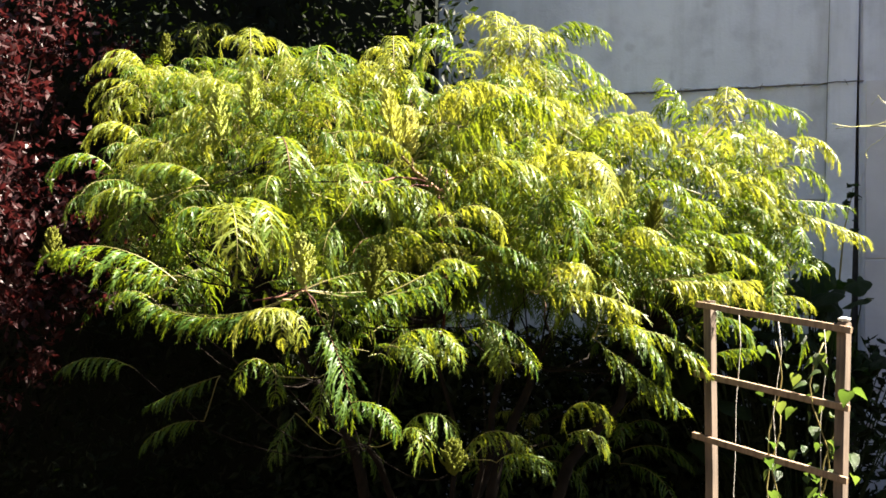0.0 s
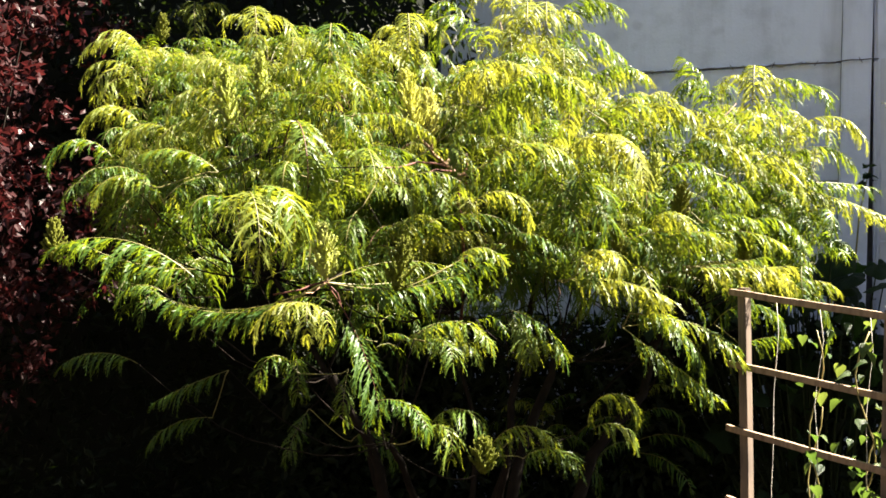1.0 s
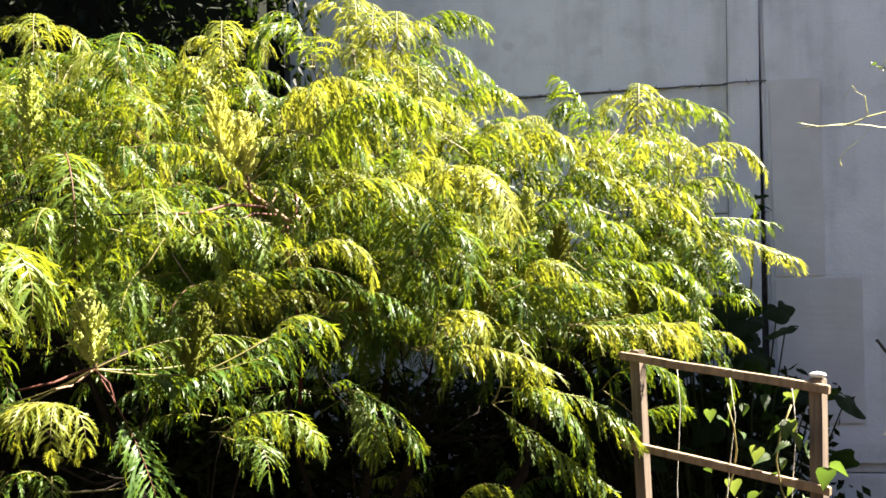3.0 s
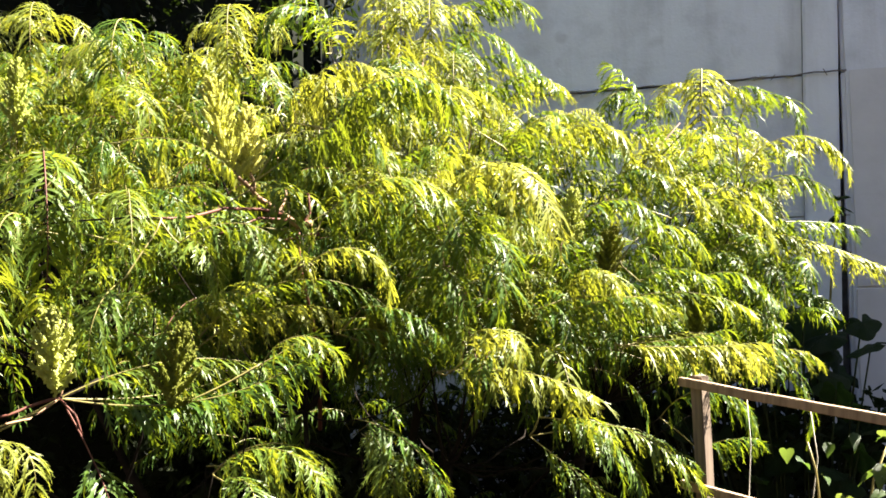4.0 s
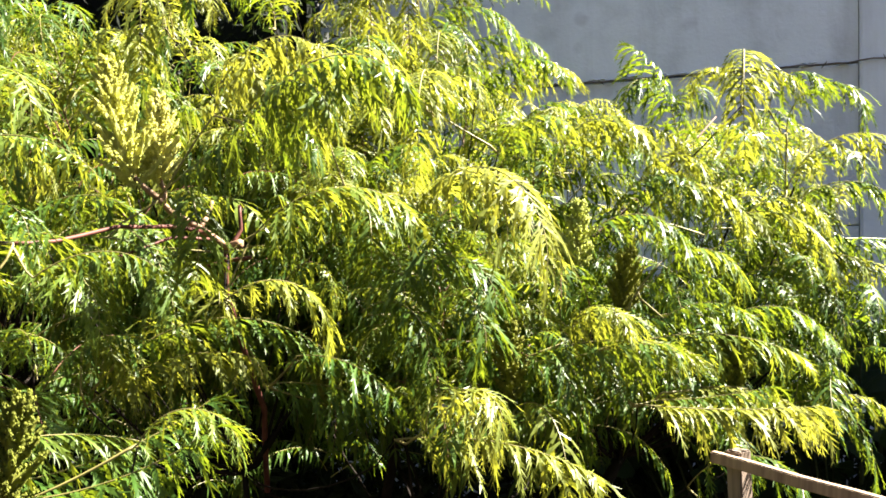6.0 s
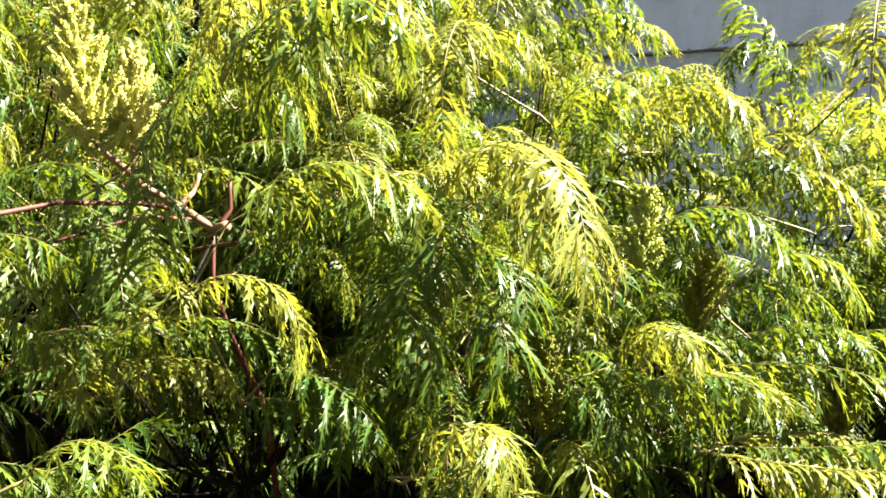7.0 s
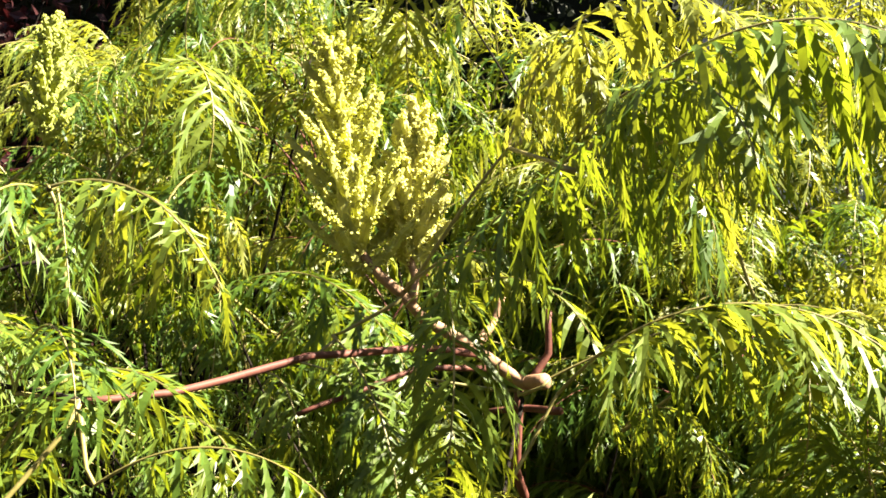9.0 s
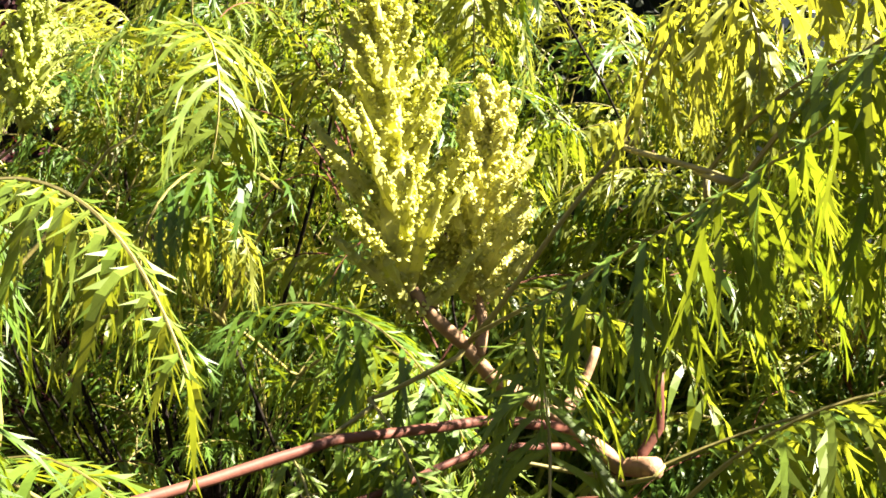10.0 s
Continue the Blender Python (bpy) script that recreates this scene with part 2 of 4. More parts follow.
for bay in range(-3, 4):
    x0 = POST_W + bay * SPAN if bay >= 0 else (bay + 1) * SPAN - (SPAN - POST_W)
    for row in range(-1, 5):
        z0 = 0.355 + row * SLAB_H
        low = max(z0, -0.35)
        w, h = SPAN - POST_W + 0.020, z0 + SLAB_H - low - 0.005
        part("concrete_slab", box((w, 0.05, h), (x0 + (SPAN - POST_W) / 2 + 0.018, 0.045 + rng.uniform(-0.004, 0.004), low + h / 2), 0.003, 0.003, row + 7 * bay, 14), CONCRETE, wall)
for k in range(-3, 5):
    p = part("wall_post", box((POST_W, 0.10, 3.2), (0, 0, 0), 0.008, 0.002, k, 24), CONCRETE, wall)
    p.matrix_local = pose(k * SPAN + POST_W / 2 - 0.014, 0.040, 1.4, 0, 1.15, 0)
part("joint_backing", box((SPAN * 7, 0.02, 3.0), (0, 0.075, 1.45)), JOINT, wall)
part("plaster_coat", box((2.345, 0.010, 2.45), (1.320, 0.012, 1.62), 0.002, 0.003, 4, 30), CONCRETE, wall)
for x, z, w, h in ((0.262, 1.58, 0.200, 0.82), (0.33, 0.86, 0.34, 0.60)):
    part("bare_patch", box((w, 0.006, h), (x, 0.0025, z), 0.002, 0.003, int(z * 10), 20), RENDERED, wall)

# thin grey strip painted in for the shade at the post's left edge
part("post_edge_shade", box((0.006, 0.006, 2.9), (-0.001, 0.0165, 1.45), 0.001, 0.002, 9, 20), EDGE_SHADE, wall).matrix_local = pose(-0.042, 0, 0, 0, 1.15, 0)

# crumbs of mortar along the upper joint
rng = random.Random(12)
v, f = [], []
for i in range(170):
    x = rng.uniform(-2.0, -0.01) if rng.random() < 0.9 else rng.uniform(0.16, 0.4)
    c = Vector((x, rng.uniform(0.012, 0.022), 1.992 + rng.uniform(-0.006, 0.007)))
    s = Vector((rng.uniform(0.004, 0.022), 0.008, rng.uniform(0.003, 0.007)))
    k = len(v)
    v += [c + Vector((s.x * a, s.y * bb, s.z * cc)) * rng.uniform(0.7, 1.2) for a, bb, cc in ((-1, 0, 0), (1, 0, 0), (0, -1, 0), (0, 1, 0), (0, 0, -1), (0, 0, 1))]
    f += [(k + a, k + bb, k + cc) for a, bb, cc in ((0, 2, 5), (2, 1, 5), (1, 3, 5), (3, 0, 5), (2, 0, 4), (1, 2, 4), (3, 1, 4), (0, 3, 4))]
add_mesh("mortar_crumbs", v, f, MORTAR, wall)["kind"] = "stuff"

wire = empty("barbed_wire", WALL, "old rusty barbed wire strung along the wall joint", "wire")
for strand, (drop, x0) in enumerate(((0.0, -2.1), (0.035, -2.1))):
    pts = []
    for k in range(61):
        u = k / 60
        x = x0 + (0.15 - x0) * u if strand == 0 else x0 + 1.1 * u
        pts.append((x, 0.002 if x < -0.03 else -0.020, 1.987 - drop * (1 - u) ** 2 + 0.004 * noise.noise(Vector((x * 7, strand, 0))) + 0.002 * math.sin(x * 60)))
    tube("strand", pts, [0.0030] * 61, WIRE, wire, 5)
    for k in range(3, 60, 5):
        p = Vector(pts[k])
        a = rng.uniform(0, 3.1)
        d = Vector((0.6 * math.cos(a), -0.4, math.sin(a))) * 0.018
        tube("barb", [p - d, p + d * 0.2, p + d], [0.0010, 0.0022, 0.0010], WIRE, wire, 4)

# unseen blocker, added to cut low sky light from behind the viewpoint
rear_screen = empty("back_screen", pose(0, -5.5, 0), "plain dark unseen screen added behind the viewpoint to cut low sky light", "wall", kind="structure")
part("screen_panel", box((22, 0.3, 6.5), (0, 0, 3.2), 0.02), OLD_BARK, rear_screen)
# unseen blocker, added to keep the sun off the ground in front
flank = empty("right_screen", pose(4.2, -2.6, 0), "plain dark unseen screen added at the right to shade the foreground", "wall", kind="structure")
part("screen_panel", box((0.3, 7.6, 6.5), (0, 0, 3.2), 0.02), OLD_BARK, flank)
# unseen blocker, added to darken the low left of the shrub
fence = empty("left_screen", pose(-4.2, 0, 0), "plain dark unseen screen added at the left to cut side light", "fence", kind="structure")
part("screen_face", box((0.12, 11.0, 4.2), (0, 0, 2.0), 0.02), OLD_BARK, fence)


# ---- the sumac ----
def leaf_arrays(r, length, pairs, lift, bend, size, droop, sway=0.0, first=0.16, fine=True, broad=1.0):
    """A cut-leaved compound leaf: an arching stalk along +x with drooping, lobed leaflets on both sides. lift, bend: degrees."""
    n = 20
    pts, tans = [Vector((0, 0, 0))], []
    for i in range(n):
        u = (i + 0.5) / n
        e = radians(lift - bend * u ** 1.25)
        yaw = radians(sway) * u * u
        t = Vector((math.cos(e) * math.cos(yaw), math.cos(e) * math.sin(yaw), math.sin(e)))
        tans.append(t)
        pts.append(pts[-1] + t * (length / n))
    tans.append(tans[-1])
    v, f = tube_arrays(pts, [0.0018 * (1 - 0.70 * i / n) * (length / 0.4) ** 0.5 for i in range(n + 1)], 5)
    ids = [0] * len(f)

    def leaflet(u, side, long):
        i = min(int(u * n), n - 1)
        p, t = pts[i].lerp(pts[i + 1], u * n - i), tans[i]
        out = Vector((-t.y, t.x, 0))
        out = out.normalized() if out.length > 0.05 else Vector((0, 1, 0))
        a = radians(r.uniform(15, 50)) if side else radians(90)
        d0 = (out * side * math.cos(a) + t * math.sin(a) + Vector((0, 0, r.uniform(-0.05, 0.30)))).normalized()
        down = (Vector((0, 0, -1)) + t * 0.22 + Vector((r.uniform(-0.28, 0.28), r.uniform(-0.28, 0.28), 0))).normalized()
        hang = droop * r.uniform(0.60, 1.2)
        k, q = 7 if fine else 4, p.copy()
        twist = r.uniform(-1.3, 1.3)
        start = len(v)
        wide = (0.0020 if fine else 0.0038) * broad * size * r.uniform(0.75, 1.25)
        rows = []
        for j in range(k + 1):
            s = j / k
            w = min(0.95, hang * s ** 0.75)
            d = (d0 * (1 - w) + down * w).normalized()
            if j:
                q = q + d * (long / k)
            across = t - d * t.dot(d)
            if across.length < 0.15:
                across = out - d * out.dot(d)
            across.normalize()
            across = across * math.cos(twist * s) + d.cross(across) * math.sin(twist * s)
            normal = d.cross(across)
            half = wide * (0.35 + 0.95 * math.sin(math.pi * min(1, s * 0.85 + 0.10))) * (1 - s ** 3)
            rows.append((q.copy(), d, across, normal, half))
            v.append(q + across * half)
            v.append(q - across * half)
        for j in range(k):
            b = start + 2 * j
            f.append((b, b + 1, b + 3, b + 2))
            ids.append(1)
        for j in range(k if fine else 0):
            s = (j + 0.5) / k
            q, d, across, normal, half = rows[j]
            q2 = rows[j + 1][0]
            reach = (0.0026 + 0.0076 * math.sin(math.pi * (0.08 + 0.85 * s))) * broad ** 0.6 * size * r.uniform(0.5, 1.4)
            for sgn in (1, -1):
                if r.random() < 0.06:
                    continue
                root = q.lerp(q2, r.uniform(0.1, 0.35)) + across * sgn * half * 0.8
                root2 = q.lerp(q2, r.uniform(0.65, 0.9)) + across * sgn * half * 0.8
                tip = q2 + across * sgn * (half + reach * 0.6) + d * reach * 0.8 + normal * r.uniform(-0.35, 0.35) * reach
                v.extend((root, root2, tip))
                f.append((len(v) - 3, len(v) - 2, len(v) - 1))
                ids.append(1)

    for i in range(pairs):
        u = first + (0.97 - first) * i / (pairs - 1)
        long = size * (0.052 + 0.052 * math.sin(math.pi * min(1, 0.18 + 0.75 * (i / (pairs - 1))))) * (1.0 if i < pairs - 3 else 0.8)
        for side in (1, -1):
            if r.random() < 0.04:
                continue
            leaflet(min(0.99, u + r.uniform(-0.012, 0.012)), side, long * r.uniform(0.65, 1.25))
    leaflet(0.99, 0, size * 0.06)
    return v, f, ids


LEAF_KINDS = {}
KIND_LIFTS = (80, 58, 34, 10, -15)
r = random.Random(11)


def leaf_mesh(kind, lime, red, fine):
    """One of the shared leaf meshes; built when first asked for."""
    key = (kind, lime, red, fine)
    if key not in LEAF_KINDS:
        lift = KIND_LIFTS[kind[0]] + r.uniform(-8, 8)
        bend = (70, 110, 150)[kind[1]] + r.uniform(-10, 10)
        v, f, ids = leaf_arrays(r, 0.40, 20 if fine else 18, lift, bend, 0.95, 1.0, r.uniform(-35, 35), 0.16, fine)
        me = bpy.data.meshes.new("leaf")
        me.from_pydata([tuple(p) for p in v], [], f)
        me.materials.append(RED_STALK if red else RACHIS)
        me.materials.append(LIME if lime else LEAF)
        me.polygons.foreach_set("material_index", ids)
        LEAF_KINDS[key] = me
    return LEAF_KINDS[key]


sumac = empty("sumac_shrub", pose(0.06, 3.76, 0), "large cut-leaved sumac shrub with feathery drooping yellow-green leaves", "shrub")
placed = []      # every leaf: mesh, pose


CLEAR = [(Vector(a), Vector(b), w) for a, b, w in (((0.20, 3.05, 1.74), (-0.15, 3.50, 1.86), 0.085), ((0.18, 3.05, 1.72), (-0.09, 3.53, 1.76), 0.075),
                                                    ((0.20, 3.05, 1.70), (-0.02, 3.60, 1.61), 0.085), ((0.22, 3.05, 1.62), (0.05, 3.75, 1.43), 0.100),
                                                    ((-0.28, 3.25, 1.82), (-0.63, 3.70, 1.93), 0.080), ((0.14, 2.60, 1.60), (-0.10, 3.50, 1.80), 0.070),
                                                    ((-0.20, 2.30, 1.40), (-0.35, 3.10, 1.36), 0.110), ((-0.12, 3.50, 1.82), (0.18, 3.59, 2.14), 0.075), ((-0.10, 3.52, 1.74), (0.22, 3.61, 2.08), 0.070),
                                                    ((0.0, 3.60, 1.60), (0.32, 3.70, 1.94), 0.060), ((-0.17, 3.30, 1.62), (0.10, 3.38, 1.90), 0.050),
                                                    ((0.48, 2.90, 1.64), (0.60, 3.70, 1.63), 0.055), ((0.46, 2.90, 1.58), (0.46, 3.53, 1.42), 0.050))]


def reserved(p):
    """The open air before the front of the shrub and round the tall spikes and the fork, where no leaf of the mass reaches."""
    if -0.45 < p.x < 0.70 and p.y < 3.30 and p.z > 1.50:
        return True
    if -0.55 < p.x < -0.04 and 3.15 < p.y < 3.68 and 1.47 < p.z < 1.66:
        return True
    for a, b, w in CLEAR:
        u = max(0.0, min(1.0, (p - a).dot(b - a) / (b - a).length_squared))
        if (p - a.lerp(b, u)).length < w:
            return True
    return False


CROWN_X = (-1.45, -1.2, -0.9, -0.65, -0.33, -0.18, 0.0, 0.26, 0.5, 0.7, 0.85, 1.0, 1.25, 1.4, 1.5)
CROWN_Z = (1.74, 2.15, 2.14, 2.12, 2.05, 2.08, 2.00, 2.11, 2.04, 1.89, 1.94, 1.88, 1.88, 1.70, 1.58)


def rise(lift, bend):
    """How far a leaf one metre long climbs above its base."""
    z = np.cumsum(np.sin(np.radians(lift - bend * ((np.arange(20) + 0.5) / 20) ** 1.25))) / 20
    return max(0.0, float(z.max()))


RISES = [[rise(a, b) for b in (70, 110, 150)] for a in (80, 58, 34, 10, -15)]


def put_leaf(base, azimuth, lift, bend, length, lime=False, red=False, roll=0.0, fine=True):
    k0 = min(range(5), key=lambda i: abs(KIND_LIFTS[i] - lift))
    k1 = min(range(3), key=lambda i: abs((70, 110, 150)[i] - bend))
    m = Matrix.Translation(base) @ pose(0, 0, 0, roll, 0, azimuth)
    scale = length / 0.40
    middle = m @ Vector((0.22 * scale * math.cos(radians(KIND_LIFTS[k0] - 25)), 0, 0.1 * scale))
    end = m @ Vector((0.30 * scale, 0, 0.02))
    top = base[2] + RISES[k0][k1] * length
    low = min(end.z, base[2])
    if reserved(middle) or reserved(end) or reserved(Vector(base)) or end.x > 1.34 or base[0] > 1.36:
        return
    if top > np.interp(base[0], CROWN_X, CROWN_Z) + 0.08 * (base[1] - 3.9) or (end.x < -0.45 and end.y < 4.25 and low < 1.50) or (base[1] < 3.55 and low < 1.34) or (base[1] < 4.60 and low < 1.25):
        return
    placed.append((leaf_mesh((k0, k1), lime, red, fine), m @ Matrix.Diagonal((scale, scale, scale, 1))))


# forks of the branches
HUBS = [Vector(h) for h in ((-0.009, 3.816, 1.179), (-0.372, 3.626, 1.002), (0.331, 3.896, 1.031), (-0.625, 4.109, 1.262),
                            (0.366, 4.185, 1.470), (0.752, 4.060, 1.142), (-0.193, 3.408, 0.851), (0.154, 3.507, 0.844))]
BASE = Vector((0.06, 3.76, -0.05))
origin = sumac.matrix_world.inverted()
for i, h in enumerate(HUBS):
    foot = BASE + Vector((0.07 * math.cos(i * 2.4), 0.07 * math.sin(i * 2.4), 0))
    pts = [origin @ p for p in arc(foot, h, 0.06, 9, 0.05, i)]
    tube("trunk" if i in (1, 2, 5) else "stem", pts, [0.030 - 0.0020 * k for k in range(10)] if i in (1, 2, 5) else [0.014 - 0.0009 * k for k in range(10)] if i == 0 else [0.018 - 0.0010 * k for k in range(10)], SHADE_STEM, sumac, 8)

# tops of the leaf tufts along the outline, back to front
TUFTS_BACK = [(-1.043, 4.684, 2.318), (-1.181, 4.412, 2.139), (-0.665, 4.074, 2.182), (-0.357, 3.745, 2.081), (-0.205, 4.087, 2.190), (-0.534, 4.033, 2.144), (0.010, 4.183, 2.237), (0.190, 4.544, 2.376),
              (0.301, 4.191, 2.205), (1.037, 4.167, 2.002), (1.193, 4.304, 2.022), (1.293, 4.218, 1.953),
              (1.341, 4.165, 1.820), (-1.082, 4.057, 1.810), (-1.146, 4.010, 1.694), (-0.697, 3.805, 1.987), (0.650, 4.022, 1.967), (-0.902, 4.287, 2.089), (0.452, 4.327, 2.086)]
TUFTS_FRONT = [(0.356, 3.567, 1.737), (0.586, 3.751, 1.743), (-0.533, 3.184, 1.539), (1.126, 4.077, 1.680), (0.423, 3.549, 1.467), (0.580, 3.393, 1.440), (0.808, 3.667, 1.555),
               (-0.457, 3.321, 1.679), (-0.907, 3.618, 1.729), (-0.699, 3.357, 1.585),
               (0.894, 3.894, 1.758), (1.128, 3.990, 1.824), (-0.274, 3.370, 1.667)]
# the rearmost of these are hidden, added to shade the ground behind
TUFTS_INNER = [(-0.694, 4.732, 1.674), (-0.224, 4.836, 1.782), (0.298, 4.807, 1.742), (-1.066, 4.499, 1.606), (0.729, 4.686, 1.695), (-0.449, 4.516, 1.478), (-0.959, 4.145, 1.445),
               (0.183, 3.917, 1.729), (-0.429, 3.766, 1.755), (-0.105, 3.999, 1.916), (0.513, 3.970, 1.691), (-0.809, 3.842, 1.661)]
TUFTS_INNER += [(0.748, 4.066, 1.655), (1.033, 4.030, 1.704), (-1.001, 3.924, 1.617), (0.286, 3.696, 1.530), (0.313, 4.277, 1.894),
               (0.092, 3.781, 1.737), (-0.586, 4.250, 1.878), (-0.244, 3.948, 1.677), (0.708, 3.841, 1.500),
               (-0.915, 4.151, 1.819), (1.172, 4.124, 1.759), (0.124, 4.228, 2.028), (-0.395, 4.168, 1.969), (0.571, 4.196, 1.893), (0.325, 3.879, 1.934), (0.510, 4.018, 1.983), (0.166, 3.812, 1.908),
               (0.012, 3.912, 1.763), (0.045, 4.047, 1.866), (-0.061, 3.873, 1.629), (0.106, 3.958, 1.656), (-0.164, 4.084, 1.809),
               (0.068, 3.881, 2.004), (-0.012, 4.021, 2.087), (0.198, 3.965, 2.058)]


def tuft(top, count, seed, tall=0.16, spread=1.0, upright=0.0, fine=True, fall=0.0):
    """A shoot whose leaves spring from its end, arch over and hang."""
    rr = random.Random(seed)
    end = Vector(top) + Vector((0, 0.12, -0.05 - tall))
    hub = min(HUBS, key=lambda h: (h - end).length + (0.6 if h.z > end.z - 0.05 else 0))
    way = end - hub
    pts = arc(hub, end, -0.10 * way.length, 8, 0.03, seed)
    turn, before = rr.uniform(0, 360), len(placed)
    for i in range(count):
        u = i / max(1, count - 1)
        base = end - Vector((0, 0, 0.20 * (1 - u))) + Vector((rr.uniform(-0.012, 0.012), rr.uniform(-0.012, 0.012), 0))
        turn += 137.5 + rr.uniform(-18, 18)
        lift = (26 + 48 * u) + upright + rr.uniform(-24, 22)
        bend = rr.uniform(70 + fall, 170 + 0.2 * fall)
        # higher leaves turn lime more often, putting the sunlit crown into their colour
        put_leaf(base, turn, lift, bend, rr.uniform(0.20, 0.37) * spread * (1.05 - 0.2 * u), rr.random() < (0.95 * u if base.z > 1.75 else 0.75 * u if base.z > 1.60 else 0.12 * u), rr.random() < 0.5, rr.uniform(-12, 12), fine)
    if len(placed) - before > 4:
        # shoots that start low take the stem colour with shade painted in
        tube("branch", [origin @ p for p in pts], [0.0042 - 0.00028 * k for k in range(9)], SHADE_STEM if pts[0].z < 1.3 else BARK, sumac, 6)


sib = random.Random(35)


def beside(t):
    """A second, lower shoot next to a tuft."""
    return (t[0] + sib.uniform(-0.17, 0.17), t[1] + sib.uniform(-0.10, 0.14), t[2] - sib.uniform(0.05, 0.20))


for i, t in enumerate(TUFTS_BACK):
    tuft((t[0], t[1], t[2] + 0.07), 26, 100 + i, 0.12, 1.05, 14.0, fall=40)
    tuft(beside(t), 14, 600 + i, fine=False)
for i, t in enumerate(TUFTS_FRONT):
    tuft(t, 18 if t[2] > 1.41 else 9, 200 + i)
    if t[2] > 1.5:
        tuft(beside(t), 12, 650 + i, fine=False)
for i, t in enumerate(TUFTS_INNER):
    tuft(t, 22, 300 + i, fine=i % 2 == 0)
    tuft(beside(t), 12, 700 + i, fine=False)
# low and hidden rear tufts, added to block light from gaps and wall foot
TUFTS_UNDER = [(-0.297, 4.250, 1.137), (0.269, 4.355, 1.060), (0.554, 4.363, 1.019), 
               (0.404, 4.667, 0.850), (0.783, 4.635, 0.900),
               (0.105, 4.976, 1.564), (0.486, 4.899, 1.612), (0.820, 4.863, 1.382), (0.246, 5.067, 1.339), (0.532, 5.029, 1.201), (0.070, 4.618, 1.353)]
for i, t in enumerate(TUFTS_UNDER):
    tuft(t, 12, 500 + i, fine=False)
rr = random.Random(9)
made = 0
while made < 44:
    d = Vector((rr.uniform(-1, 1), rr.uniform(-1, 1), rr.uniform(-1, 1)))
    p = Vector((0.01 + 1.14 * d.x, 3.85 + 0.66 * d.y, 1.37 + 0.49 * d.z))
    if d.length > 1 or (p.y < 3.76 and p.z < 1.39) or (p.x < 0.3 and p.z < 1.34) or (p - Vector((-0.041, 3.510, 1.652))).length < 0.33 or (abs(p.x - 0.05) < 0.4 and p.y < 3.54 and p.z > 1.38):
        continue
    tuft(p, 18, 400 + made, 0.15, 0.95, fine=made % 2 == 0)
    made += 1

# single leaves that stand out before the mass
LEAF_BASES = []


def single_leaf(x, y, z, azimuth, lift, bend, length, lime=False, size=1.0, red=False, bare=0.12, broad=1.0, hang=1.0):
    small = size * min(1.0, 0.45 + 0.55 * length / 0.30)
    v, f, ids = leaf_arrays(r, length, int((9 + length * 42) / broad ** 0.8), lift, bend, small, hang, r.uniform(-14, 14), bare, True, broad)
    me = bpy.data.meshes.new("leaf")
    me.from_pydata([tuple(p) for p in v], [], f)
    me.materials.append(RED_STALK if red else RACHIS)
    me.materials.append(LIME if lime else LEAF)
    me.polygons.foreach_set("material_index", ids)
    placed.append((me, Matrix.Translation((x, y, z)) @ pose(0, 0, 0, 0, 0, azimuth)))
    LEAF_BASES.append(Vector((x, y, z)))


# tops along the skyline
single_leaf(-1.233, 4.642, 2.088, -155, 88, 180, 0.29, lime=True)
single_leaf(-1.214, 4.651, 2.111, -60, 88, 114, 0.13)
single_leaf(-1.113, 5.049, 2.298, -161, 84, 198, 0.21, lime=True, size=0.80)
single_leaf(-1.110, 5.036, 2.296, -25, 88, 186, 0.26, lime=True, size=0.80)
single_leaf(-1.135, 5.134, 2.295, -79, 56, 198, 0.52, lime=True, size=0.84)
single_leaf(-0.697, 4.136, 2.108, -159, 84, 198, 0.19, lime=True, size=0.80)
single_leaf(-0.686, 4.083, 2.099, -31, 60, 198, 0.27, lime=True, size=0.80)
single_leaf(-0.704, 4.174, 2.100, -80, 52, 186, 0.47, lime=True, size=0.84)
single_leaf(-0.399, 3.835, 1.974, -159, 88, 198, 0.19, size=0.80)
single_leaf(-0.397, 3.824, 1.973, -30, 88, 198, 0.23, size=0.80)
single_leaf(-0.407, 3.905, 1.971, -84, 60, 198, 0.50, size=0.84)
single_leaf(-0.159, 3.858, 2.020, -159, 88, 198, 0.19, lime=True, size=0.80)
single_leaf(-0.159, 3.834, 2.016, -32, 88, 198, 0.23, lime=True, size=0.80)
single_leaf(-0.162, 3.934, 2.019, -89, 56, 198, 0.51, lime=True, size=0.84)
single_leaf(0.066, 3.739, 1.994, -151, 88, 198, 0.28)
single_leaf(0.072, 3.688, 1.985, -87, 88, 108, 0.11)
single_leaf(0.242, 4.117, 2.106, -161, 88, 198, 0.20, lime=True, size=0.80)
single_leaf(0.244, 4.134, 2.109, -31, 88, 198, 0.22, lime=True, size=0.80)
single_leaf(0.251, 4.209, 2.108, -93, 60, 198, 0.50, lime=True, size=0.84)
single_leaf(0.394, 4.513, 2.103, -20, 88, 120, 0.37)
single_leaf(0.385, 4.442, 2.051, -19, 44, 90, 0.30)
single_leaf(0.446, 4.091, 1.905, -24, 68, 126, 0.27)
single_leaf(0.593, 3.938, 1.743, -25, 80, 162, 0.30, lime=True)
single_leaf(0.180, 4.397, 2.235, -160, 88, 198, 0.22, lime=True, size=0.80)
single_leaf(0.180, 4.397, 2.235, -30, 88, 198, 0.21, lime=True, size=0.80)
single_leaf(0.183, 4.477, 2.232, -87, 48, 198, 0.58, lime=True, size=0.84)
